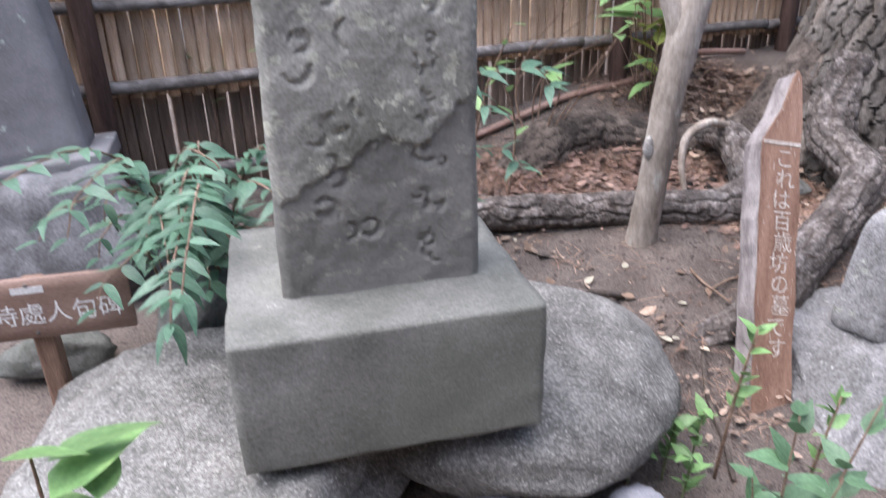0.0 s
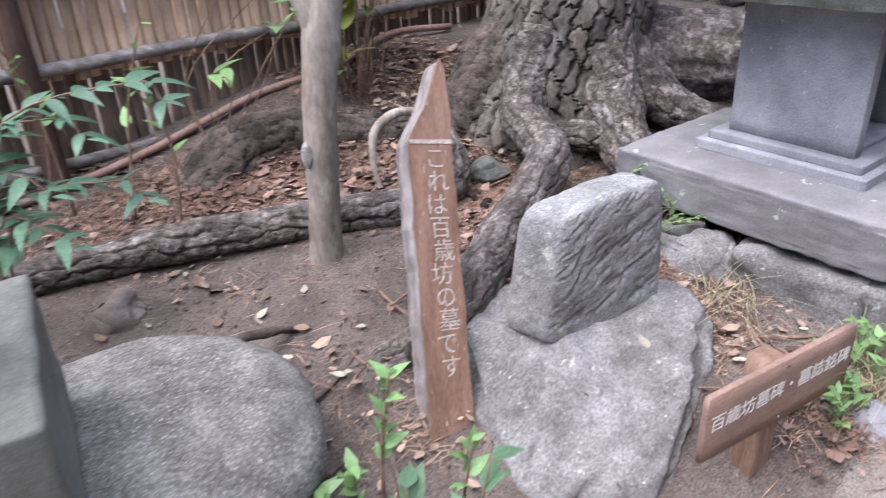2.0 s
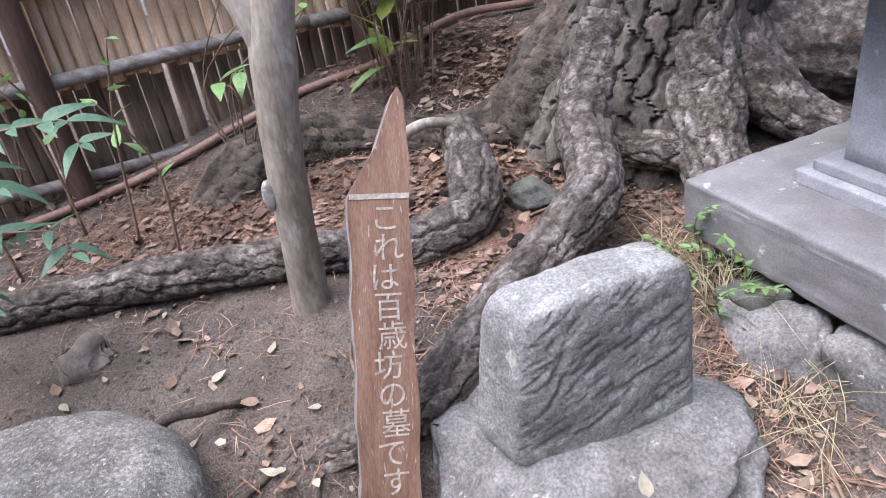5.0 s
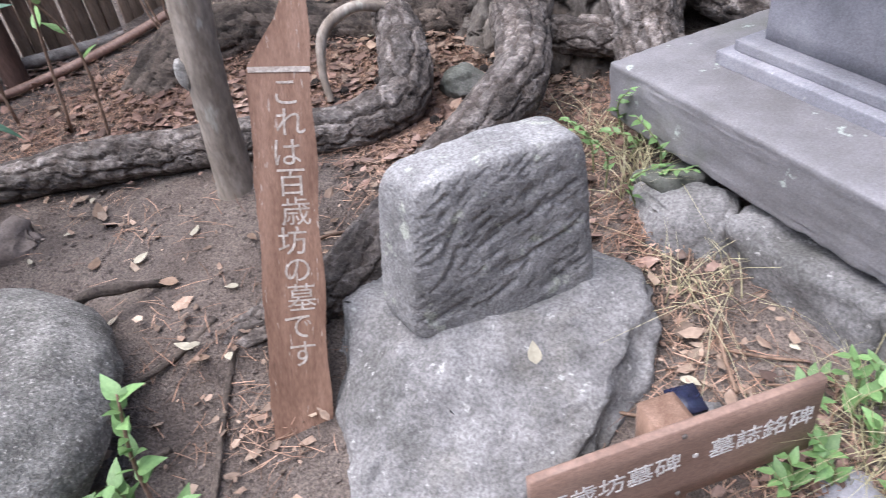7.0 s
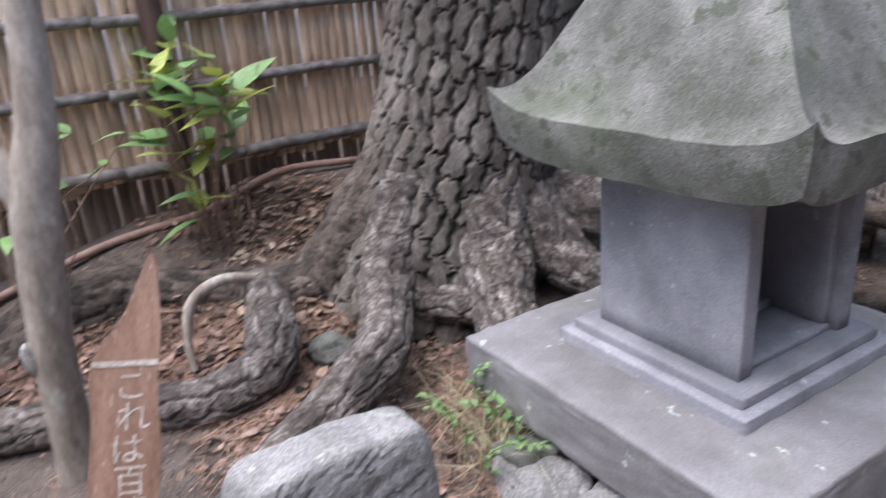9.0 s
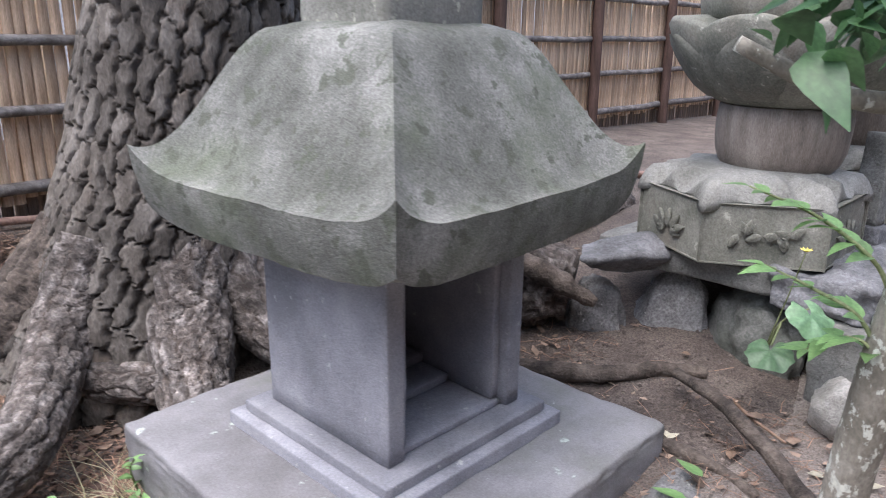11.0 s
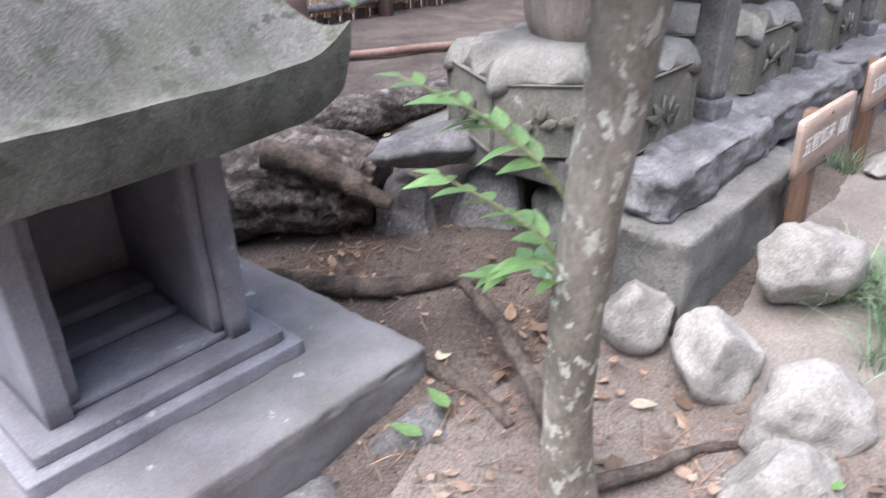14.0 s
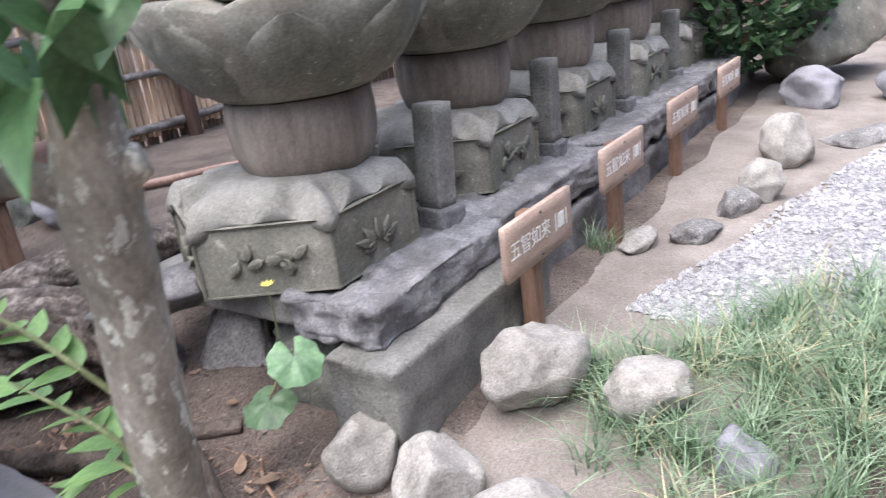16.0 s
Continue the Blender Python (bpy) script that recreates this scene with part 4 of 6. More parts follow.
trunk_pts = [(1.30, 3.70, 0.0, 0.56), (1.34, 3.72, 0.2, 0.50), (1.40, 3.75, 0.45, 0.43), (1.48, 3.79, 0.8, 0.395), (1.58, 3.83, 1.25, 0.385), (1.68, 3.88, 1.8, 0.37)]
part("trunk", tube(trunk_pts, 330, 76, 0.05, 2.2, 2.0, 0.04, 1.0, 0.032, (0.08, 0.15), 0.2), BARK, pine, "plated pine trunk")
# upper trunk, limbs and tufts are out of view, added to block skylight
part("upper_trunk", tube([(1.67, 3.875, 1.75, 0.365), (1.8, 3.95, 2.6, 0.33), (1.95, 4.1, 3.6, 0.28), (2.05, 4.3, 4.6, 0.2), (2.2, 4.4, 5.4, 0.1)], 60, 12, 0.05, 3, 2.0, 0.04), BARK, pine, "upper trunk")
rp = np.random.RandomState(31)
clumps = []
for k in range(11):
    a = 2.4 * k
    z0, reach = 2.9 + 0.21 * k, 2.1 - 0.1 * k
    cx, cy = 1.85 + 0.03 * k, 4.0 + 0.04 * k
    ends = (cx + reach * math.cos(a), cy + reach * math.sin(a), z0 + 0.5)
    part("limb", tube([(cx, cy, z0, 0.09 - 0.004 * k), (cx + 0.5 * reach * math.cos(a), cy + 0.5 * reach * math.sin(a), z0 + 0.35, 0.06), (*ends, 0.02)], 10, 5, 0.1, 4, k + 1.0), BARK, pine)
    for j in range(22):
        f = rp.uniform(0.35, 1.05)
        clumps.append((cx + f * reach * math.cos(a) + rp.normal(0, 0.22), cy + f * reach * math.sin(a) + rp.normal(0, 0.22), z0 + 0.1 + 0.45 * f + rp.normal(0, 0.1)))
cv, cf = [], []
for x, y, z in clumps:
    for _ in range(26):
        d = rp.normal(0, 1, 3) + (0, 0, 0.6)
        d = d / np.linalg.norm(d) * rp.uniform(0.12, 0.24)
        w = np.cross(d, rp.normal(0, 1, 3))
        w = w / np.linalg.norm(w) * 0.012
        o = np.array((x, y, z)) + rp.normal(0, 0.06, 3)
        b_ = len(cv)
        cv += [tuple(o - w), tuple(o + w), tuple(o + d)]
        cf.append((b_, b_ + 1, b_ + 2))
needle_mesh = bpy.data.meshes.new("crown")
needle_mesh.from_pydata(cv, [], cf)
tagged(part("crown", needle_mesh, None, pine, "unseen dark green needle tufts added to shade what stands below"), "", "", "", "stuff")
needle_mesh.materials.append(LEAF)
ROOTS = [
    ([(1.3, 3.5, 0.62, 0.15), (1.23, 3.38, 0.42, 0.13), (1.21, 3.2, 0.3, 0.105), (1.27, 2.98, 0.27, 0.085), (1.31, 2.74, 0.24, 0.082), (1.2, 2.5, 0.14, 0.085), (1.06, 2.25, 0.03, 0.085), (0.95, 2.0, -0.05, 0.08), (0.78, 1.83, -0.12, 0.065), (0.62, 1.72, -0.16, 0.05)], "thick snaking root"),
    ([(1.2, 3.66, 0.62, 0.2), (1.04, 3.56, 0.36, 0.19), (0.86, 3.47, 0.2, 0.15), (0.68, 3.41, 0.16, 0.12), (0.4, 3.35, 0.17, 0.095), (0.1, 3.25, 0.22, 0.11), (-0.12, 3.1, 0.22, 0.14), (-0.26, 2.95, 0.13, 0.155), (-0.34, 2.86, 0.0, 0.15)], "dark old root"),
    ([(0.6, 3.3, 0.25, 0.04), (0.72, 3.12, 0.3, 0.07), (0.82, 2.95, 0.24, 0.085), (0.86, 2.78, 0.14, 0.088), (0.72, 2.62, 0.1, 0.08), (0.45, 2.52, 0.1, 0.072), (0.15, 2.43, 0.09, 0.07), (-0.2, 2.3, 0.08, 0.07), (-0.6, 2.12, 0.05, 0.065), (-1.0, 1.9, 0.02, 0.06)], "long root lying along the soil"),
    ([(1.22, 3.3, 0.2, 0.08), (1.42, 3.22, 0.2, 0.065), (1.62, 3.2, 0.19, 0.06), (1.8, 3.22, 0.12, 0.06)], "cross root over a hollow"),
    ([(1.58, 3.55, 0.62, 0.17), (1.63, 3.4, 0.38, 0.15), (1.68, 3.22, 0.2, 0.125), (1.74, 3.04, 0.1, 0.1), (1.78, 2.9, 0.0, 0.085)], "buttress root"),
    ([(1.72, 3.64, 0.5, 0.16), (1.86, 3.52, 0.34, 0.125), (2.0, 3.42, 0.25, 0.095), (2.2, 3.3, 0.2, 0.075), (2.4, 3.22, 0.12, 0.07)], "buttress root"),
    ([(0.72, 3.1, 0.36, 0.022), (0.62, 2.98, 0.4, 0.022), (0.53, 2.9, 0.34, 0.02), (0.52, 2.84, 0.22, 0.017), (0.55, 2.8, 0.1, 0.014)], "pale hooked root"),
]
for k, (pts, lab) in enumerate(ROOTS):
    big = max(p[3] for p in pts) > 0.05
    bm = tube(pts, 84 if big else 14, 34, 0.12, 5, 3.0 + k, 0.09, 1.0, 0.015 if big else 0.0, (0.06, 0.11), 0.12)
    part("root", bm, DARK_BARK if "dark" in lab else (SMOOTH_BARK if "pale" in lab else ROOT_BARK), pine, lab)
fallen = thing("fallen_log", "rotting fallen pine log with torn broken end", "log")
part("log", tube([(1.75, 3.95, 0.42, 0.26), (2.2, 3.8, 0.42, 0.23), (2.65, 3.68, 0.44, 0.19), (3.0, 3.6, 0.44, 0.165), (3.12, 3.56, 0.42, 0.12)], 64, 20, 0.14, 4, 4.4, 0.14, 1.0, 0.022, (0.04, 0.11)), ROOT_BARK, fallen, "cracked bark log")
part("torn_branch", tube([(2.75, 3.5, 0.6, 0.05), (2.9, 3.44, 0.57, 0.045), (3.05, 3.38, 0.5, 0.04), (3.16, 3.34, 0.44, 0.02)], 14, 8, 0.35, 14, 1), DARK_BARK, fallen, "splintered branch stub")
part("upper_limb", tube([(2.55, 3.85, 0.52, 0.08), (2.9, 4.0, 0.55, 0.085), (3.25, 4.3, 0.52, 0.08), (3.7, 4.8, 0.48, 0.06)], 32, 14, 0.15, 6, 2.2, 0.12, 1.0, 0.012, (0.035, 0.07)), ROOT_BARK, fallen, "pale barked limb")
for k, pts in enumerate((
        [(2.42, 3.45, 0.17, 0.03), (2.62, 3.34, 0.22, 0.036), (2.81, 3.23, 0.25, 0.04), (3.08, 3.1, 0.27, 0.042), (3.34, 3.1, 0.28, 0.036), (3.5, 3.08, 0.28, 0.024)],
        [(2.6, 3.27, 0.2, 0.024), (2.9, 3.02, 0.23, 0.03), (3.16, 2.8, 0.22, 0.03), (3.34, 2.63, 0.2, 0.026), (3.42, 2.5, 0.16, 0.02)],
        [(3.36, 3.0, 0.32, 0.025), (3.42, 2.8, 0.33, 0.028), (3.48, 2.55, 0.28, 0.03), (3.52, 2.38, 0.22, 0.03)],
        [(3.06, 2.3, 0.13, 0.032), (3.16, 2.28, 0.155, 0.032), (3.24, 2.2, 0.13, 0.03), (3.27, 2.1, 0.07, 0.024)],
        [(3.56, 2.3, 0.17, 0.025), (3.7, 2.32, 0.18, 0.022), (3.85, 2.38, 0.17, 0.018), (4.0, 2.38, 0.14, 0.012)],
        [(0.62, 1.76, -0.08, 0.012), (0.55, 1.62, -0.1, 0.012), (0.45, 1.5, -0.12, 0.011), (0.3, 1.4, -0.12, 0.01)],
        [(0.7, 1.7, -0.14, 0.012), (0.74, 1.52, -0.2, 0.012), (0.8, 1.36, -0.25, 0.012), (0.84, 1.2, -0.29, 0.01)],
        [(0.66, 1.4, -0.19, 0.012), (0.56, 1.28, -0.2, 0.014), (0.45, 1.2, -0.2, 0.012)],
        [(0.18, 1.62, -0.03, 0.02), (0.24, 1.68, 0.03, 0.022), (0.32, 1.75, 0.02, 0.02), (0.38, 1.86, -0.05, 0.016)])):
    lab = "bare brown root half buried in the soil"
    single("surface_root", tube([(x, y, max(z, gz(x, y) + 0.5 * r) - 0.006, r * 0.8) for x, y, z, r in pts], 18, 12, 0.3, 14, k + 0.5, 0.15), SMOOTH_BARK if k == 3 else DARK_BARK, lab, "root", group="surface roots")

# ---- slender trees ----
tree1 = thing("slender_tree", "slender tree with smooth pale bark and a low fork", "tree")
part("trunk", tube([(0.40, 2.30, -0.1, 0.085), (0.40, 2.30, 0.02, 0.07), (0.42, 2.29, 0.25, 0.062), (0.44, 2.29, 0.5, 0.062), (0.455, 2.31, 0.72, 0.062), (0.485, 2.325, 0.92, 0.066), (0.55, 2.37, 1.3, 0.05), (0.6, 2.42, 2.1, 0.04)], 28, 10, 0.06, 7, 3.0, 0.05), SMOOTH_BARK, tree1)
part("limb", tube([(0.475, 2.32, 0.86, 0.05), (0.44, 2.31, 0.98, 0.04), (0.385, 2.3, 1.12, 0.034), (0.32, 2.29, 1.35, 0.028), (0.24, 2.28, 1.8, 0.02)], 18, 8, 0.05, 7, 1), SMOOTH_BARK, tree1)
part("knot", boulder(0.022, 0.02, 0.05, 6, 4, 0.15, 3), WHITE_ROCK, tree1, "pale healed scar", pose(0.395, 2.235, 0.47))
tree2 = thing("lichen_tree", "young tree with pale lichen spots on grey bark", "tree")
part("trunk", tube([(3.53, 2.33, 0.0, 0.085), (3.52, 2.30, 0.14, 0.065), (3.50, 2.26, 0.35, 0.052), (3.49, 2.22, 0.6, 0.05), (3.5, 2.19, 0.85, 0.05), (3.52, 2.16, 1.1, 0.052), (3.53, 2.14, 1.27, 0.055), (3.55, 2.12, 1.45, 0.036), (3.57, 2.1, 2.0, 0.03)], 30, 10, 0.07, 9, 2.0, 0.05), LICHEN_BARK, tree2)
part("limb", tube([(3.52, 2.14, 1.24, 0.035), (3.46, 2.14, 1.28, 0.026), (3.40, 2.16, 1.29, 0.022), (3.28, 2.2, 1.31, 0.02), (3.1, 2.25, 1.4, 0.016)], 14, 8, 0.06, 9, 1), LICHEN_BARK, tree2)
part("stub", tube([(3.54, 2.14, 1.26, 0.03), (3.585, 2.13, 1.285, 0.027), (3.60, 2.13, 1.29, 0.022)], 14, 6, 0.1, 9, 1), LICHEN_BARK, tree2, "sawn branch stub")


# ---- leafy plants ----
def leaf_meshes(mat_, length, width, fold=0.25, droop=0.25, tip=0.6, n=3, round_=0.0):
    return [mesh_of(leaf_bm(length * (0.8 + 0.2 * k), width * (0.8 + 0.2 * k), fold, droop * (0.6 + 0.4 * k), tip, round_=round_), "leaf", mat_) for k in range(n)]


def put_leaf(parent, mesh, p, heading, pitch, roll, scale=1.0):
    part("leaf", mesh, None, parent, "", Matrix.Translation(p) @ Euler((radians(pitch), radians(roll), radians(heading)), "XYZ").to_matrix().to_4x4() @ Matrix.Scale(scale, 4))


def along_stem(parent, pts, meshes, rnd, step, pair=True, start=0.25, spread=55, pitch=10, scale=1.0, stem_mat=STEM, taper=0.6):
    """A stem with leaves set along it."""
    part("stem", tube(pts, 7, 6), stem_mat, parent)
    line = curve_points(pts, 14)
    seg = np.linalg.norm(np.diff(line[:, :3], axis=0), axis=1)
    total, acc, nxt, flip = seg.sum(), 0.0, seg.sum() * start, 1
    for i in range(len(seg)):
        acc += seg[i]
        while nxt <= acc:
            d = line[i + 1, :3] - line[i, :3]
            head = math.degrees(math.atan2(-d[0], d[1]))
            up = math.degrees(math.atan2(d[2], math.hypot(d[0], d[1])))
            k = 1 - (1 - taper) * nxt / total
            for side in ((1, -1) if pair else (flip,)):
                put_leaf(parent, rnd.choice(meshes), line[i, :3], head + side * (spread + rnd.uniform(-15, 15)) if up < 65 else rnd.uniform(0, 360), pitch + up * 0.4 + rnd.uniform(-18, 18), rnd.uniform(-25, 25), scale * k * rnd.uniform(0.85, 1.15))
            flip = -flip
            nxt += step
    d = line[-1, :3] - line[-3, :3]
    put_leaf(parent, meshes[0], line[-1, :3], math.degrees(math.atan2(-d[0], d[1])), 5, 0, scale * taper)


rnd = random.Random(8)
nand = leaf_meshes(LEAF_BLUE, 0.13, 0.042, 0.2, 0.3, 0.65)
nandina = thing("nandina_bush", "low nandina bush with bluish green pinnate leaves", "bush")
base = Vector((-1.15, 1.2, 0.0))
for k in range(22):
    a = rnd.uniform(-1.5, 0.9)
    ln = rnd.uniform(0.35, 0.62)
    tip = base + Vector((0.55 + 0.25 * math.cos(a) * ln, -0.42 + 0.5 * math.sin(a) * ln, 0)) * rnd.uniform(0.5, 1.05)
    tip += Vector((rnd.uniform(-0.6, 0.12), rnd.uniform(-0.3, 0.3), 0))
    zt = rnd.uniform(0.42, 0.86)
    b = base + Vector((rnd.uniform(-0.15, 0.2), rnd.uniform(-0.1, 0.25), gz(base.x, base.y)))
    midp = b.lerp(tip, 0.45)
    along_stem(nandina, [(*b, 0.005), (midp.x, midp.y, zt * 0.85, 0.004), (tip.x, tip.y, zt * 0.92, 0.003), (tip.x + 0.12 * (tip.x - b.x), tip.y + 0.16 * (tip.y - b.y), zt * 0.8, 0.002)], nand, rnd, 0.075, True, 0.36, 52, 5, 1.0, STEM, 0.7)
nandina2 = thing("nandina_sprig", "nandina sprig with glossy bluish leaves behind the stele", "bush", (-0.27, -0.22, 0.2))
for k, (tx, ty, tz) in enumerate(((0.0, 2.05, 0.55), (-0.1, 1.95, 0.4), (0.12, 2.1, 0.32), (-0.05, 1.9, 0.25), (0.2, 2.2, 0.62))):
    b = Vector((-0.36, 2.0, -0.25))
    along_stem(nandina2, [(*b, 0.005), (-0.3 + 0.1 * k / 4, 2.0, tz * 0.8, 0.004), (tx, ty, tz, 0.003), (tx + 0.1, ty - 0.02, tz - 0.06, 0.002)], nand, rnd, 0.075, True, 0.4, 50, 5, 1.1, STEM, 0.8)

big = leaf_meshes(LEAF_PALE, 0.2, 0.085, 0.18, 0.2, 0.62)
bigy = leaf_meshes(LEAF_YELLOW, 0.2, 0.075, 0.2, 0.15, 0.6)
shrub = thing("broadleaf_shrub", "thin shrub with large pale green leaves before the fence", "shrub")
shrub3 = thing("fence_shrub", "twiggy shrub with scattered pale leaves along the fence", "shrub")
for k in range(12):
    x, y = -1.2 + rnd.uniform(-0.7, 1.1), 2.35 + rnd.uniform(-0.2, 0.4)
    h = rnd.uniform(0.5, 1.0)
    along_stem(shrub3, [(x, y, gz(x, y), 0.007), (x + rnd.uniform(-0.1, 0.15), y, 0.1 + h * 0.6, 0.005), (x + rnd.uniform(-0.3, 0.4), y - rnd.uniform(0, 0.2), 0.15 + h, 0.003)], big, rnd, 0.12, False, 0.5, 60, 10, 0.55, STEM, 0.8)
b0 = Vector((0.32, 3.62, 0.2))
for k in range(9):
    a = 2 * math.pi * k / 9 + 0.3
    h = rnd.uniform(0.35, 1.05)
    tx, ty = b0.x + 0.2 * math.cos(a) * h, b0.y + 0.2 * math.sin(a) * h - 0.05
    pts = [(b0.x + 0.05 * math.cos(a), b0.y + 0.05 * math.sin(a), 0.15, 0.007), (b0.x + 0.1 * math.cos(a), b0.y + 0.1 * math.sin(a), 0.2 + h * 0.5, 0.005), (tx, ty, 0.25 + h, 0.003)]
    part("stem", tube(pts, 7, 5), STEM, shrub)
    for j in range(rnd.randint(4, 7)):
        put_leaf(shrub, rnd.choice(big + bigy), (tx, ty, 0.25 + h - 0.04 * j), rnd.uniform(0, 360), rnd.uniform(0, 50), rnd.uniform(-20, 20), rnd.uniform(0.9, 1.4))
for k in range(16):
    a = rnd.uniform(0, 6.28)
    h = rnd.uniform(0.5, 1.2)
    pts = [(b0.x + 0.1 * math.cos(a), b0.y + 0.1 * math.sin(a), 0.15, 0.004), (b0.x + 0.18 * math.cos(a), b0.y + 0.18 * math.sin(a), 0.2 + h * 0.5, 0.003), (b0.x + 0.3 * math.cos(a + 0.3), b0.y + 0.3 * math.sin(a + 0.3), 0.2 + h, 0.0018)]
    part("twig", tube(pts, 5, 5), STEM, shrub)
shrub2 = thing("broadleaf_shrub", "small shrub with large green leaves by the pipe", "shrub", (0, 0, 0))
for k in range(7):
    pts = [(-0.28, 3.05, 0.1, 0.005), (-0.2 + rnd.uniform(-0.2, 0.25), 3.0 + rnd.uniform(-0.15, 0.15), 0.55, 0.004), (-0.1 + rnd.uniform(-0.3, 0.35), 2.95 + rnd.uniform(-0.2, 0.2), rnd.uniform(0.6, 1.0), 0.002)]
    part("stem", tube(pts, 6, 5), STEM, shrub2)
    for j in range(2):
        put_leaf(shrub2, rnd.choice(big), pts[-1][:3], rnd.uniform(0, 360), rnd.uniform(-30, 40), 0, rnd.uniform(0.5, 0.85))

oval = leaf_meshes(LEAF_MID, 0.115, 0.066, 0.15, 0.2, 0.62)
ovalp = leaf_meshes(LEAF_PALE, 0.065, 0.034, 0.15, 0.2, 0.62)
sap = thing("young_camellia", "young plant with oval green leaves beside the path", "plant")
for k, (dx, dy, h) in enumerate(((0, 0, 0.56), (0.12, -0.03, 0.42), (0.18, 0.06, 0.6), (-0.07, 0.05, 0.3))):
    b = Vector((0.92, 0.86, gz(0.92, 0.86)))
    along_stem(sap, [(b.x + dx * 0.2, b.y + dy * 0.2, b.z, 0.005), (b.x + dx * 0.7, b.y + dy * 0.7, b.z + h * 0.55, 0.004), (b.x + dx, b.y + dy, b.z + h, 0.002)], oval, rnd, 0.105, True, 0.35, 60, 12, 1.0, STEM, 0.8)
sprig = thing("pale_sprig", "slim upright sprig with small pale green leaves", "plant")
for k, (x, y, h) in enumerate(((0.78, 1.2, 0.55), (1.0, 1.05, 0.5))):
    along_stem(sprig, [(x, y, gz(x, y), 0.006), (x + 0.02, y, gz(x, y) + h * 0.6, 0.005), (x + 0.05, y + 0.03, gz(x, y) + h, 0.003)], ovalp, rnd, 0.035, True, 0.55, 60, 15, 1.0, STEM, 0.8)
low = thing("low_seedling", "low seedling with bright green leaves by the pebbly rock", "plant")
for x, y in ((0.62, 1.12), (0.7, 1.2), (0.52, 1.05), (0.68, 1.0)):
    along_stem(low, [(x, y, gz(x, y), 0.004), (x + 0.01, y, gz(x, y) + 0.14, 0.003), (x + 0.02, y - 0.02, gz(x, y) + 0.26, 0.002)], ovalp, rnd, 0.03, True, 0.35, 60, 10, 1.1, GREEN_STEM, 0.9)
edge = thing("large_leaf_plant", "plant with large glossy green leaves by the path", "plant")
for k in range(5):
    put_leaf(edge, big[k % 3], (-0.5 + 0.05 * k, -0.12 + 0.05 * (k % 2), 0.5 - 0.03 * k), -70 + 35 * k, 10, 10 * k - 20, 1.0)
part("stem", tube([(-0.48, -0.1, gz(-0.48, -0.1), 0.006), (-0.46, -0.1, 0.2, 0.005), (-0.45, -0.1, 0.5, 0.003)], 7, 5), STEM, edge)

weed = thing("dry_weed", "straggly weed with small leaves against the base slab", "weed")
for k in range(9):
    x, y = 1.72 + rnd.uniform(-0.14, 0.1), 2.45 + rnd.uniform(-0.2, 0.28)
    h = rnd.uniform(0.12, 0.34)
    along_stem(weed, [(x, y, gz(x, y), 0.0035), (x + rnd.uniform(-0.04, 0.04), y - 0.02, gz(x, y) + h * 0.6, 0.003), (x + rnd.uniform(-0.1, 0.1), y - rnd.uniform(0, 0.1), gz(x, y) + h, 0.0015)], ovalp, rnd, 0.035, True, 0.3, 60, 5, 0.6, GREEN_STEM, 0.8)
weed2 = thing("pale_weed", "clump of pale green weeds behind the sign", "weed")
for k in range(12):
    x, y = 2.26 + rnd.uniform(-0.14, 0.14), 1.68 + rnd.uniform(-0.16, 0.18)
    h = rnd.uniform(0.08, 0.2)
    along_stem(weed2, [(x, y, gz(x, y), 0.003), (x, y, gz(x, y) + h * 0.6, 0.003), (x + rnd.uniform(-0.06, 0.06), y, gz(x, y) + h, 0.0015)], ovalp, rnd, 0.028, True, 0.3, 65, 10, 0.8, GREEN_STEM, 0.9)

twig_leaf = leaf_meshes(LEAF_PALE, 0.11, 0.05, 0.2, 0.2, 0.6)
twig_dark = leaf_meshes(LEAF, 0.13, 0.068, 0.2, 0.2, 0.6)
for pts in ([(3.48, 2.2, 0.88, 0.006), (3.42, 2.2, 0.97, 0.005), (3.32, 2.26, 1.05, 0.004), (3.2, 2.33, 1.1, 0.002)],
            [(3.48, 2.2, 0.75, 0.006), (3.42, 2.22, 0.84, 0.005), (3.35, 2.27, 0.88, 0.004), (3.26, 2.33, 0.92, 0.002)],
            [(3.49, 2.2, 0.7, 0.005), (3.44, 2.2, 0.78, 0.004), (3.4, 2.24, 0.78, 0.003), (3.34, 2.26, 0.74, 0.002)]):
    along_stem(tree2, pts, twig_leaf, rnd, 0.04, True, 0.3, 50, 5, 0.8, GREEN_STEM, 0.85)
for k in range(64):
    p = Vector((rnd.uniform(3.05, 3.5), rnd.uniform(1.95, 2.18), rnd.uniform(1.38, 1.68))) if k < 56 else Vector((rnd.uniform(3.58, 3.7), rnd.uniform(2.0, 2.12), rnd.uniform(1.48, 1.6)))
    put_leaf(tree2, rnd.choice(twig_dark), p, rnd.uniform(0, 360), rnd.uniform(-60, 10), rnd.uniform(-30, 30), rnd.uniform(0.65, 1.0))
for k in range(58):
    p = Vector((rnd.uniform(3.16, 3.58), rnd.uniform(1.93, 2.2), rnd.uniform(1.39, 1.52)))
    put_leaf(tree2, rnd.choice(twig_dark), p, rnd.uniform(0, 360), rnd.uniform(-75, -20), rnd.uniform(-30, 30), rnd.uniform(0.6, 0.95))
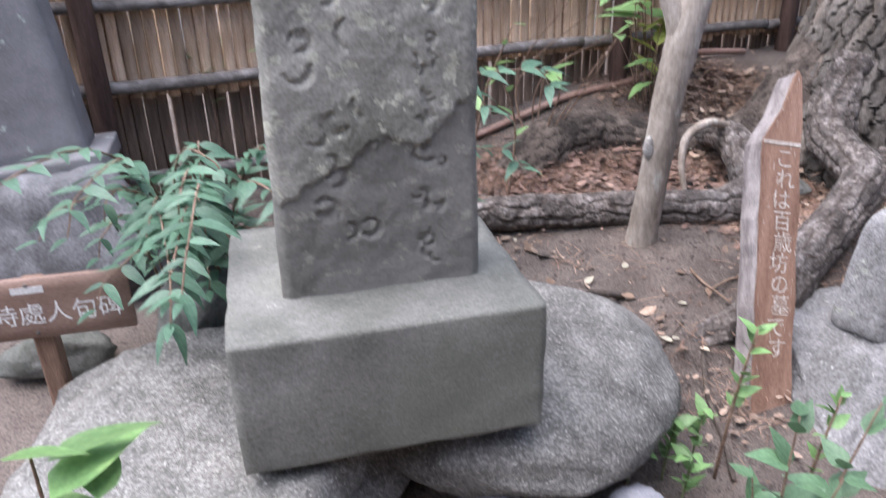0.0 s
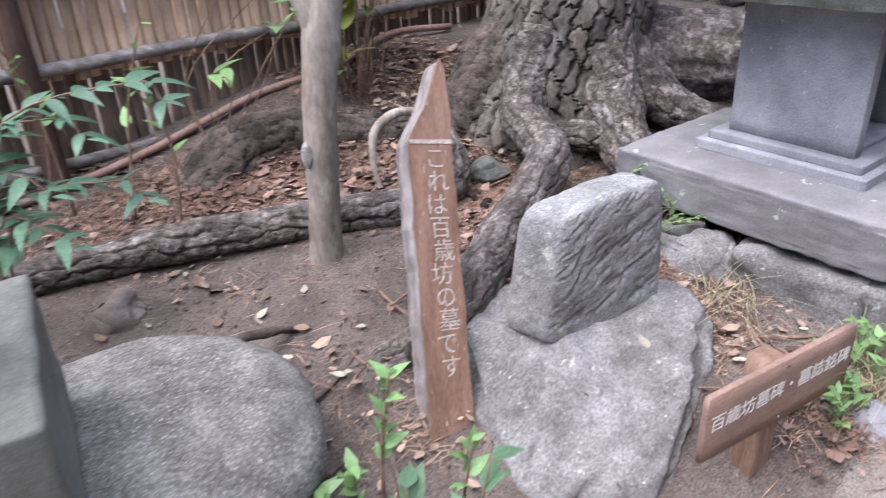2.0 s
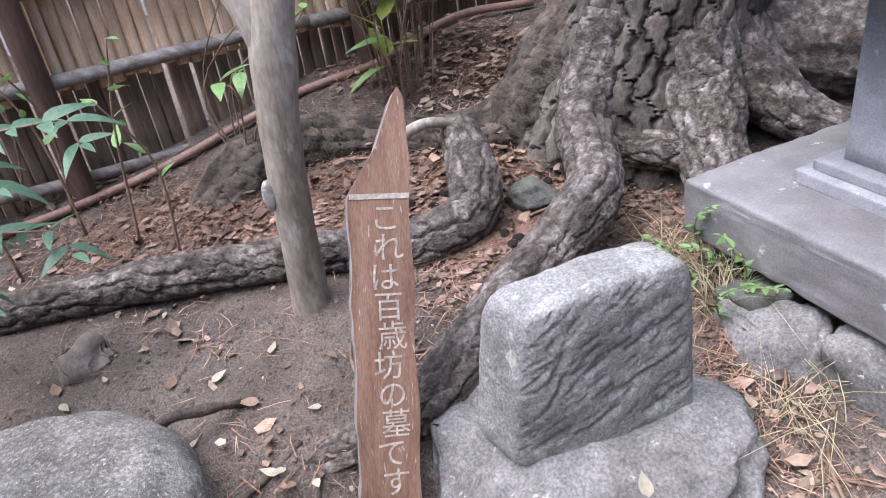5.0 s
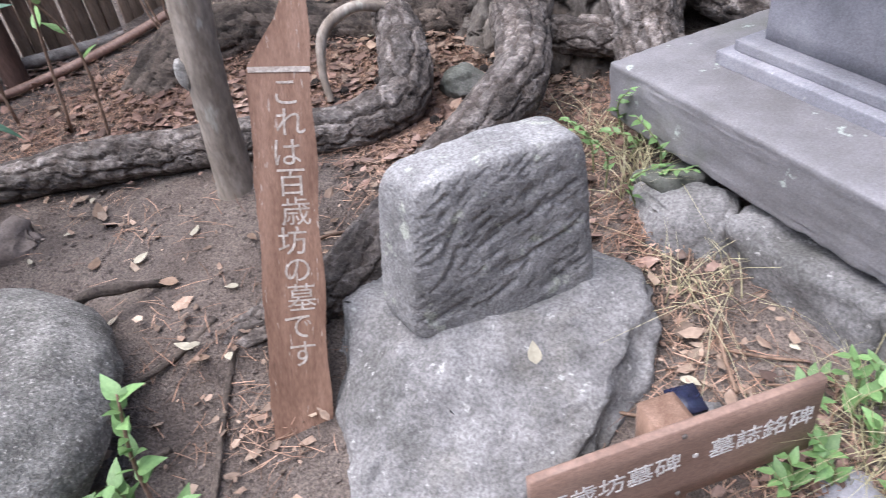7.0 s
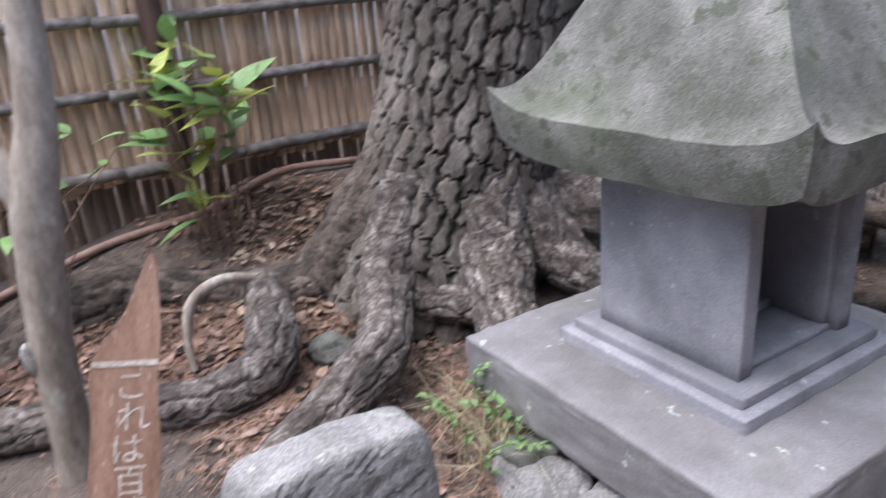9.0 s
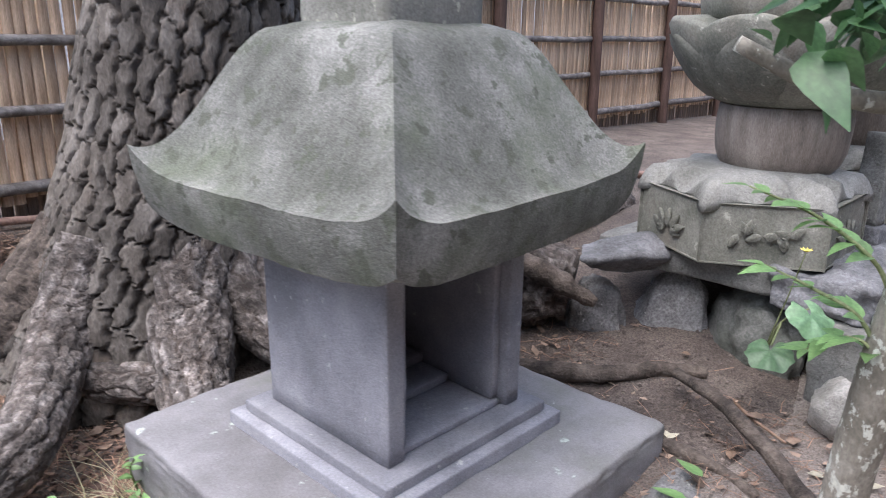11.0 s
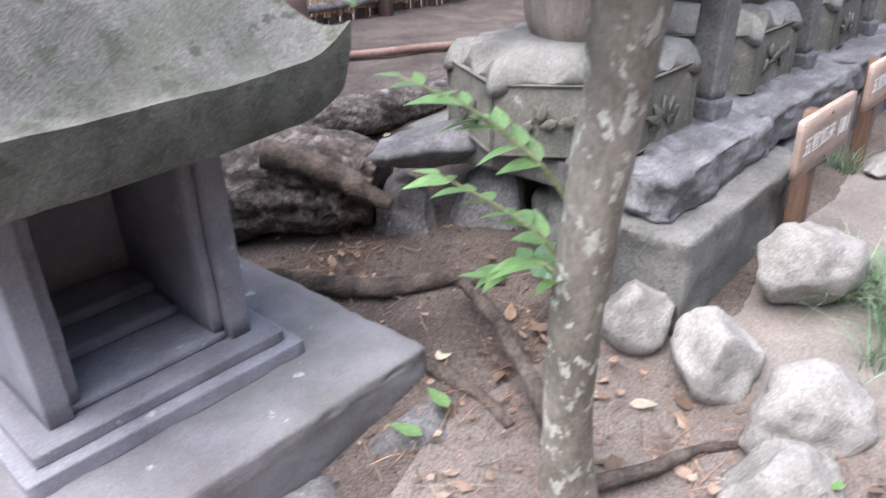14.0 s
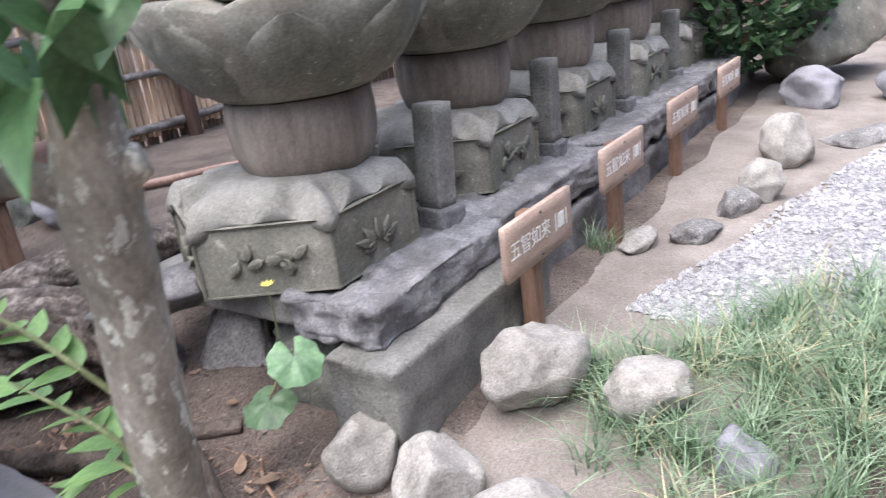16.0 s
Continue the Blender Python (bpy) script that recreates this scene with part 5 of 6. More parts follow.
for pts in ([(3.54, 2.13, 1.42, 0.012), (3.45, 2.1, 1.55, 0.01), (3.3, 2.05, 1.62, 0.006)], [(3.4, 2.16, 1.29, 0.012), (3.33, 2.1, 1.45, 0.008), (3.25, 2.0, 1.6, 0.005)]):
    part("twig", tube(pts, 7, 5), LICHEN_BARK, tree2)

# ---- row of lotus pedestals ----
ROW_W = -0.03
HEX_R = 0.415
ROW0, STEP = 5.13, 0.915


def hexagon(r, z0, z1, inset=0.0):
    bm = bmesh.new()
    lo = [bm.verts.new((r * math.cos(radians(60 * k)), r * math.sin(radians(60 * k)), z0)) for k in range(6)]
    hi = [bm.verts.new((r * math.cos(radians(60 * k)), r * math.sin(radians(60 * k)), z1)) for k in range(6)]
    bm.faces.new(lo[::-1])
    bm.faces.new(hi)
    sides = [bm.faces.new((lo[k], lo[(k + 1) % 6], hi[(k + 1) % 6], hi[k])) for k in range(6)]
    if inset:
        bmesh.ops.inset_individual(bm, faces=sides, thickness=inset, depth=0.0)
        for f in sides:
            n = f.normal.copy()
            for v in f.verts:
                v.co -= n * 0.014
    bmesh.ops.bevel(bm, geom=[e for e in bm.edges if e.calc_length() > 0.1], offset=0.005, segments=2, affect="EDGES")
    return bm


def relief_petal(ln):
    """One carved leaf standing proud towards -y, pointing up."""
    bm = leaf_bm(ln, 0.03, -0.5, 0.0, 0.8, 5, None, Matrix.Rotation(radians(90), 4, "X") @ Matrix.Rotation(radians(180), 4, "Y"))
    for v in bm.verts:
        v.co.y -= 0.008
    geom = bmesh.ops.extrude_face_region(bm, geom=bm.faces[:])
    for v in [g for g in geom["geom"] if isinstance(g, bmesh.types.BMVert)]:
        v.co.y += 0.012
    bmesh.ops.recalc_face_normals(bm, faces=bm.faces[:])
    return mesh_of(bm, "carved_petal", LOTUS_STONE)


RELIEF = [relief_petal(0.075), relief_petal(0.055)]
FANS = ([(0, 90, 0), (-0.02, 125, 0), (0.02, 55, 0), (-0.03, 160, 0), (0.03, 20, 0), (-0.02, 195, 1), (0.02, -15, 1)],
        [(0.09 * math.sin(k * 1.9), 40 * k, 1) for k in range(9)])


def lotus_shape(n, amp, tilt=0.0):
    def f(a, t):
        c = abs(math.cos(a * n / 2 + tilt))
        return 1 - amp * (1 - c ** 0.7) * t, 0.05 * t * t * (c - 0.5)
    return f


def drape_shape(a, t):
    c = math.cos(6 * a)
    hexr = math.cos(math.pi / 6) / math.cos((a % (math.pi / 3)) - math.pi / 6)
    return (hexr * (1 - t) + 1.0 * t) * (1 + 0.02 * math.sin(12 * a) * math.sin(math.pi * t)) * (1 + 0.13 * max(0, c) ** 3 * (1 - t)), 0.034 * math.sin(math.pi * t) ** 3 * math.cos(12 * a + 2 * math.sin(a * 3)) + -0.03 * max(0, 1 - 4 * t) * max(0, c) ** 2


SHIFT = pose(0.07, -0.055, 0)  # drum and bowl stand off the base's middle


def lotus_pedestal(sx, k):
    q = U * sx + V * ROW_W
    g = thing("lotus_pedestal", "carved stone lotus pedestal on a hexagonal panelled base", "stone pedestal", (q.x, q.y, 0.645), "row of lotus pedestals", AX)
    part("hexagonal_base", hexagon(HEX_R, 0.0, 0.215, 0.028), LOTUS_STONE, g, "panelled hexagonal base", None, False)
    for j in range(6):
        a = radians(60 * j + 30)
        if j in (2, 3, 4, 5):
            n = HEX_R * math.cos(math.pi / 6) - 0.012
            m_ = pose(n * math.cos(a), n * math.sin(a), 0.075, 0, 0, math.degrees(a) + 90)
            for x, turn, size in FANS[(k + j) % 2]:
                part("carved_petal", RELIEF[size], None, g, "", m_ @ Matrix.Translation((x, 0, 0.035 * ((k + j) % 2))) @ Matrix.Rotation(radians(90 - turn), 4, "Y"))
    mound = lathe([(HEX_R * 0.9, 0.212), (HEX_R * 0.91, 0.222), (HEX_R * 0.88, 0.236), (0.35, 0.25), (0.3, 0.27), (0.25, 0.295), (0.2, 0.305)], 108, drape_shape)
    part("lotus_leaf", mound, STELE_PALE, g, "draped lotus leaf")
    drum = lathe([(0.15, 0.27), (0.19, 0.28), (0.215, 0.315), (0.23, 0.36), (0.237, 0.42), (0.237, 0.47), (0.23, 0.52), (0.22, 0.525)], 56)
    jitter(drum, 0.004, 6, k + 2.0)
    part("drum", drum, DRUM_STONE, g, "plain rounded drum", SHIFT)
    bowl = lathe([(0.21, 0.523), (0.25, 0.535), (0.32, 0.58), (0.385, 0.65), (0.425, 0.73), (0.45, 0.80), (0.44, 0.815), (0.3, 0.815)], 96, lotus_shape(8, 0.07))
    part("lotus_bowl", bowl, LOTUS_STONE, g, "petalled lotus bowl", SHIFT)
    for j in range(8):
        a = 2 * math.pi * j / 8 + 0.02
        pt = bmesh.new()
        rows = []
        for i in range(7):
            t = i / 6
            w = 0.138 * math.sin(math.pi * min(1, 0.15 + 0.62 * t)) * (1 - 0.75 * max(0, t - 0.75) / 0.25)
            r = 0.265 + 0.17 * t ** 0.7
            rows.append([pt.verts.new(((r + 0.022) * math.cos(x / r) if abs(x) < w * 0.8 else (r + 0.004) * math.cos(x / r), r * math.sin(x / r), 0.55 + 0.22 * t)) for x in (-w, -w * 0.75, 0, w * 0.75, w)])
        for p, q2 in zip(rows, rows[1:]):
            for i in range(4):
                pt.faces.new((p[i], p[i + 1], q2[i + 1], q2[i]))
        part("petal", pt, LOTUS_STONE, g, "", SHIFT @ pose(0, 0, 0, 0, 0, math.degrees(a)))
    part("upper_tier", lathe([(0.3, 0.815), (0.33, 0.83), (0.34, 0.9), (0.3, 0.97), (0.24, 1.3), (0.05, 1.6)], 40), LOTUS_STONE, g, "weathered upper body", SHIFT)
    return g


for k in range(6):
    lotus_pedestal(ROW0 + STEP * k, k)
for k in range(6):
    q = U * (5.51 + STEP * k) + V * (-0.345)
    g = thing("stone_post", "slim square stone post on a small block", "stone post", (q.x, q.y, 0.64), "posts along the row", AX + (3 if k else -4), 0, 5 if k == 0 else 1)
    part("shaft", block(0.1, 0.1, 0.36, 0.007, 8, 0.003, 9, k + 1), STEP_STONE, g, "", pose(0, 0, 0.06))
    part("foot", block(0.13, 0.145, 0.075, 0.01, 5, 0.004, 9, k + 2), KERB, g, "", pose(0, 0, -0.012))
# rough kerbs under the row and the step before it
x0 = 4.83
for k, ln in enumerate((0.78, 0.98, 0.9, 0.92, 0.95, 0.9)):
    q = U * (x0 + ln / 2) + V * (-0.40 + 0.01 * (k % 2))
    single("kerb_stone", block(ln - 0.012, 0.34, 0.135, 0.014, 24, 0.026, 11, k + 3.0, chips=0.03), KERB, "rough dark grey kerb stone under the pedestals", "kerb stone", Matrix.Translation((q.x, q.y, 0.512)) @ Matrix.Rotation(radians(AX + (1.5 if k == 0 else -0.5)), 4, "Z"), "kerb stones")
    q = U * (x0 + ln / 2) + V * 0.1
    single("row_bed", block(ln - 0.01, 0.7, 0.1, 0.02, 8, 0.006, 6, k + 7.0), STEP_STONE, "flat bedding stone under the row", "bedding stone", Matrix.Translation((q.x, q.y, 0.538)) @ Matrix.Rotation(radians(AX), 4, "Z"), "bedding stones")
    x0 += ln
x0 = 4.76
for k, ln in enumerate((0.95, 1.0, 1.0, 1.0, 1.0)):
    q = U * (x0 + ln / 2) + V * (-0.545 if k == 0 else -0.45)
    single("step_stone", block(ln - 0.01, 0.25, 0.34, 0.014, 20, 0.012 if k == 0 else 0.02, 9, k + 4.0, chips=0.03), STEP_STONE if k == 0 else KERB, "long dressed step stone before the row", "step stone", Matrix.Translation((q.x, q.y, 0.175 if k == 0 else 0.14)) @ Matrix.Rotation(radians(AX), 4, "Z"), "step stones")
    x0 += ln

# ---- loose rocks ----
ROCKS = [  # name, x, y, z of middle, half sizes, turn, material, label, seed
    (-1.75, 1.25, 0.18, 0.42, 0.34, 0.34, 20, KERB, "smooth grey boulder carrying a stele", 3),
    (-1.45, 0.75, -0.02, 0.2, 0.14, 0.12, 20, DARK_ROCK, "dark wet rock under the sign", 4),
    (-0.98, 1.08, 0.08, 0.24, 0.2, 0.24, 10, DARK_ROCK, "mossy dark rock behind the pedestal", 5),
    (0.17, 0.70, -0.22, 0.17, 0.12, 0.12, 30, BLUE_STONE, "smooth bluish cobble under the pedestal", 6),
    (0.55, 0.83, -0.23, 0.17, 0.12, 0.12, 40, BLUE_STONE, "rough bluish cobble under the pedestal", 7),
    (-0.32, 0.28, -0.2, 0.26, 0.16, 0.2, 35, CONCRETE, "broken pebbly rock under the pedestal corner", 8),
    (1.98, 1.78, -0.28, 0.16, 0.12, 0.12, 70, BOULDER, "flat stone behind the sign", 12),
    (2.3, 1.62, -0.3, 0.17, 0.13, 0.13, 10, BLUE_STONE, "bluish stone beside the sign", 13),
    (2.62, 2.12, 0.02, 0.15, 0.12, 0.13, 10, DARK_ROCK, "dark stone under the base slab", 14),
    (2.96, 2.32, 0.04, 0.19, 0.15, 0.14, 40, BOULDER, "rounded stone under the base slab", 15),
    (3.2, 2.54, 0.1, 0.15, 0.12, 0.12, 40, BOULDER, "stone under the slab corner", 16),
    (2.74, 2.2, -0.02, 0.14, 0.1, 0.11, 0, BOULDER, "smooth stone before the base slab", 17),
    (1.84, 2.5, -0.02, 0.13, 0.15, 0.13, 40, DARK_ROCK, "dark stone under the base slab", 18),
    (2.1, 3.2, 0.05, 0.3, 0.2, 0.15, 40, DARK_ROCK, "dark stone under the base slab", 19),
    (3.05, 2.95, 0.08, 0.2, 0.16, 0.14, 40, DARK_ROCK, "dark stone under the base slab", 20),
    (3.3, 3.46, 0.6, 0.25, 0.14, 0.08, 15, KERB, "flat dark slab of rock", 21),
    (3.84, 2.8, 0.28, 0.12, 0.1, 0.12, 20, WHITE_ROCK, "pale angular rock edging the path", 26),
    (3.99, 2.64, 0.24, 0.15, 0.12, 0.13, 60, WHITE_ROCK, "pale rounded rock edging the path", 27),
    (4.12, 2.4, 0.22, 0.18, 0.13, 0.13, 10, WHITE_ROCK, "pale rounded rock edging the path", 28),
    (3.97, 2.22, 0.17, 0.14, 0.11, 0.12, 10, WHITE_ROCK, "pale rock edging the path", 29),
    (4.36, 2.9, 0.36, 0.18, 0.13, 0.13, 10, WHITE_ROCK, "white rock with dark flecks", 30),
    (4.62, 2.68, 0.33, 0.13, 0.1, 0.1, 10, WHITE_ROCK, "pale rock in the grass", 31),
    (4.72, 2.42, 0.25, 0.12, 0.09, 0.08, 40, BLUE_STONE, "grey rock in the grass", 32),
    (4.6, 2.22, 0.2, 0.08, 0.07, 0.07, 40, BLUE_STONE, "bluish rock by the grass", 33),
    (5.15, 3.72, 0.31, 0.15, 0.06, 0.045, 40, WHITE_ROCK, "flat white stone on the sand", 34),
    (5.42, 3.72, 0.29, 0.17, 0.09, 0.06, 20, BOULDER, "flat grey stone edging the gravel", 35),
    (5.72, 3.88, 0.31, 0.15, 0.1, 0.08, 30, BOULDER, "flat grey stone edging the gravel", 36),
    (5.9, 3.95, 0.36, 0.14, 0.11, 0.12, 30, WHITE_ROCK, "white rock edging the gravel", 37),
    (6.35, 4.35, 0.4, 0.2, 0.14, 0.16, 50, WHITE_ROCK, "white jagged rock edging the gravel", 38),
    (7.0, 4.5, 0.3, 0.25, 0.2, 0.06, 0, BOULDER, "flat stone in the gravel", 39),
    (2.68, 5.03, 0.56, 0.2, 0.13, 0.11, 20, BLUE_STONE, "blue-grey rock near the fence", 40),
    (2.45, 5.15, 0.5, 0.16, 0.13, 0.16, 20, DARK_ROCK, "dark rock behind the sign", 41),
    (8.0, 6.0, 0.65, 0.6, 0.45, 0.38, 20, LOTUS_STONE, "big mossy boulder beyond the row", 42),
    (7.3, 5.3, 0.42, 0.25, 0.2, 0.16, 20, BLUE_STONE, "blue-grey rock at the end of the row", 43),
    (7.8, 5.1, 0.42, 0.25, 0.2, 0.15, 60, BLUE_STONE, "blue-grey rock at the end of the row", 44),
    (8.3, 5.3, 0.42, 0.3, 0.2, 0.16, 60, BOULDER, "grey rock at the end of the row", 45),
    (1.05, 3.0, 0.1, 0.12, 0.08, 0.07, 30, DARK_ROCK, "dark stone among the roots", 46),
]
for x, y, z, a, b, c, turn, mt, lab, seed in ROCKS:
    single("rock", boulder(a, b, c, seed, 11, 0.12, 4, 0.0, 0.7 if mt is WHITE_ROCK else 0.52), mt, lab, "rock", Matrix.Translation((x, y, z)) @ Matrix.Rotation(radians(turn), 4, "Z"), "garden rocks")
single("rock", hull_rock([(3.08, 3.42, 0.12), (3.33, 3.36, 0.12), (3.12, 3.46, 0.5), (3.3, 3.42, 0.48), (3.2, 3.65, 0.5), (3.36, 3.6, 0.15), (3.06, 3.6, 0.15)], 22.0, 0.03, 0.012), BOULDER, "grey rock beneath the flat slab", "rock", None, "garden rocks")
single("rock", hull_rock([(3.62, 3.18, 0.12), (3.84, 2.98, 0.12), (3.64, 3.26, 0.48), (3.8, 3.08, 0.5), (3.9, 3.28, 0.5), (3.7, 3.5, 0.5), (3.6, 3.5, 0.15), (3.95, 3.2, 0.15)], 24.0, 0.04, 0.016), DARK_ROCK, "dark rock under the row's end", "rock", None, "garden rocks")
single("rock", hull_rock([(3.3, 3.42, 0.18), (3.62, 3.3, 0.18), (3.42, 3.42, 0.42), (3.46, 3.52, 0.57), (3.6, 3.42, 0.56), (3.62, 3.36, 0.4), (3.4, 3.65, 0.3), (3.66, 3.5, 0.2)], 23.0, 0.025, 0.012), BOULDER, "leaning grey slab of rock at the row's end", "rock", None, "garden rocks")
single("rock", hull_rock([(1.70, 2.47, 0.04), (1.86, 2.5, 0.07), (2.03, 2.4, 0.06), (1.84, 2.3, 0.035), (1.97, 2.26, 0.03), (2.05, 2.3, -0.08), (1.80, 2.24, -0.13), (2.0, 2.19, -0.14), (1.70, 2.42, -0.16), (2.05, 2.45, -0.25), (1.75, 2.5, -0.25)], 9.0, 0.015, 0.01), BOULDER, "angular broken grey stone wedged beside the slab", "rock", None, "garden rocks")
single("rock", block(0.5, 0.3, 0.33, 0.035, 22, 0.02, 9, 10.0, chips=0.05), BOULDER, "long grey footing stone under the base slab", "rock", pose(2.25, 2.21, -0.265, 0, 0, -47), "garden rocks")
single("rock", block(0.3, 0.26, 0.3, 0.04, 18, 0.02, 9, 12.0, chips=0.05), BOULDER, "grey footing stone under the base slab", "rock", pose(2.5, 1.97, -0.235, 0, 0, -40), "garden rocks")
single("rock", hull_rock([(-0.42, 1.9, -0.01), (-0.3, 2.02, 0.03), (-0.16, 1.96, -0.02), (-0.24, 1.82, -0.04), (-0.4, 1.85, -0.15), (-0.2, 1.85, -0.15), (-0.3, 2.0, -0.15)], 5.0, 0.02, 0.03), CLOD, "dark crumbling clod of rotten wood on the bank", "rock", None, "garden rocks")
left_stele = thing("leaning_stele", "grey stone stele standing on a boulder", "monument", (-2.0, 1.32, 0.46), "", 36, 0, -6)
part("slab", block(0.5, 0.22, 1.3, 0.02, 10, 0.006, 6, 5), SLAB_STONE, left_stele)
part("foot", block(0.66, 0.36, 0.09, 0.02, 8, 0.006, 6, 6), SLAB_STONE, left_stele, "", pose(0, 0, -0.05))
single("support_pole", tube([(x, 5.3 + 0.08 * (x - 2.4), gz(x, 5.3) + 0.03, 0.025) for x in (2.4, 3.0, 3.6, 4.3)], 10, 6), PIPE, "brown pole lying on the soil by the fence", "pole")

# ---- path, gravel, grass ----
def strip(s0, s1, w0, w1, lift, edge_seed, mat_, name, label, category, step=0.06, slope=0.0):
    """A sheet laid on the ground along the row's heading, with wavering edges."""
    ss = np.arange(s0, s1, step)
    n = max(4, int((w1 - w0) / step))
    verts, faces = [], []
    for i, a in enumerate(ss):
        e0 = w0 + 0.12 * noise.noise(Vector((a * 1.7, edge_seed, 0)))
        e1 = w1 + slope * (float(a) - s0) + 0.07 * noise.noise(Vector((a * 2.3, edge_seed, 5)))
        for j in range(n + 1):
            w = e0 + (e1 - e0) * j / n
            q = U * float(a) + V * w
            rim = 0.0 if 0 < j < n and 0 < i < len(ss) - 1 else -0.02
            verts.append((q.x, q.y, gz(q.x, q.y) + lift + rim))
    for i in range(len(ss) - 1):
        for j in range(n):
            a = i * (n + 1) + j
            faces.append((a, a + n + 1, a + n + 2, a + 1))
    me = bpy.data.meshes.new(name)
    me.from_pydata(verts, [], faces)
    me.polygons.foreach_set("use_smooth", [True] * len(faces))
    me.materials.append(mat_)
    return tagged(new(name, me), label, category, "", "structure")


strip(4.6, 12.0, -1.75, -0.68, 0.010, 1.0, SAND, "path", "pale sandy path before the row", "path")
strip(-3.0, 5.0, -3.0, -0.36, 0.006, 2.0, SAND_SOIL, "trodden_path", "trodden pale sandy soil along the monuments", "path")
strip(5.7, 13.0, -5.0, -0.9, 0.015, 4.0, GRAVEL_BED, "gravel_bed", "bed of pale grey gravel", "gravel", 0.06, -0.28)


def scatter(name, label, category, mat_, makers, places, kind="stuff"):
    """One joined mesh of many small pieces: makers give verts and faces about the origin, placed at (x, y, z, turn, tilt, scale)."""
    verts, faces, base = [], [], 0
    for k, (x, y, z, turn, tilt, sc) in enumerate(places):
        vs, fs = makers[k % len(makers)]
        m = (Euler((tilt, tilt * 0.7, turn), "XYZ").to_matrix() @ Matrix.Diagonal((sc, sc, sc)))
        A = np.array(m)
        verts.append(vs @ A.T + (x, y, z))
        faces += [tuple(i + base for i in f) for f in fs]
        base += len(vs)
    me = bpy.data.meshes.new(name)
    me.from_pydata(np.vstack(verts).tolist(), [], faces)
    me.materials.append(mat_)
    return tagged(new(name, me), label, category, "", kind)


rs = np.random.RandomState(3)
OCTA = [np.array([(1, 0, 0), (0, 1, 0), (-1, 0, 0), (0, -1, 0), (0.1, 0.1, 0.7), (0, 0, -0.7)], float) * rs.uniform(0.7, 1.2, (6, 3)) for _ in range(9)]
OCTA_F = [(0, 1, 4), (1, 2, 4), (2, 3, 4), (3, 0, 4), (1, 0, 5), (2, 1, 5), (3, 2, 5), (0, 3, 5)]
stones = []
for _ in range(9000):
    a = rs.uniform(5.72, 9.5)
    w = -0.92 - 0.28 * (a - 5.7) - rs.uniform(0, 1) ** 1.2 * 1.9
    q = U * a + V * w
    stones.append((q.x, q.y, gz(q.x, q.y) + 0.014, rs.uniform(0, 6.3), rs.uniform(-0.5, 0.5), rs.uniform(0.008, 0.02)))
scatter("gravel", "loose pale grey gravel stones", "gravel", GRAVEL, [(o, OCTA_F) for o in OCTA], stones)
soil_bits = []
for _ in range(15000):
    x, y = rs.uniform(-1.2, 4.3), rs.uniform(0.9, 3.6)
    soil_bits.append((x, y, gz(x, y) + 0.001, rs.uniform(0, 6.3), rs.uniform(-0.5, 0.5), 0.002 + 0.011 * rs.uniform(0, 1) ** 3))
scatter("soil_crumbs", "crumbs of soil and grit", "soil", CLOD, [(o, OCTA_F) for o in OCTA], soil_bits)


def blade(length, width, bend, seg=3):
    vs, fs = [], []
    for i in range(seg + 1):
        t = i / seg
        w = width * (1 - t * 0.92) / 2
        y, z = length * bend * t * t, length * t * (1 - 0.35 * bend * t)
        vs += [(-w, y, z), (w, y, z)]
    for i in range(seg):
        fs.append((2 * i, 2 * i + 1, 2 * i + 3, 2 * i + 2))
    return np.array(vs), fs


def tufts(cx, cy, rx, ry, clumps, per, rng):
    out = []
    for _ in range(clumps):
        a, r = rng.uniform(0, 6.3), math.sqrt(rng.uniform(0, 1))
        x, y = cx + rx * r * math.cos(a), cy + ry * r * math.sin(a)
        for _ in range(per):
            px, py = x + rng.normal(0, 0.025), y + rng.normal(0, 0.025)
            out.append((px, py, gz(px, py) - 0.005, rng.uniform(0, 6.3), rng.uniform(-0.3, 0.3), rng.uniform(0.7, 1.25)))
    return out


green = [blade(0.18, 0.0075, b) for b in (0.5, 0.8, 1.1, 1.3)]
GR = [(5.05, 2.52, 0.72, 0.40, 62, 30), (4.62, 2.84, 0.26, 0.16, 14, 26), (5.6, 2.5, 0.7, 0.55, 60, 30)]
scatter("grass", "tufts of long drooping grass beside the path", "grass", GRASS, green, sum((tufts(*g, rs) for g in GR), []))
scatter("dry_grass", "bleached grass blades among the green", "grass", GRASS_DRY, green, sum((tufts(a, b, c, d, e // 4, 14, rs) for a, b, c, d, e, f in GR), []))
STRAW = [(1.74, 2.5, 0.1, 0.16, 9, 10), (1.95, 2.12, 0.12, 0.1, 6, 8), (2.3, 1.78, 0.18, 0.14, 12, 10), (1.6, 2.75, 0.1, 0.1, 5, 8)]
scatter("straw", "bleached dry grass lying beside the base slab", "dry grass", GRASS_DRY, [blade(0.2, 0.004, b) for b in (0.9, 1.4, 1.9)], sum((tufts(*g, rs) for g in STRAW), []))
q4 = U * 6.2 + V * -0.66
scatter("fern_tuft", "small green tuft by a sign post", "grass", GRASS, [blade(0.14, 0.006, b) for b in (0.4, 0.8)], tufts(q4.x, q4.y, 0.04, 0.04, 6, 9, rs))

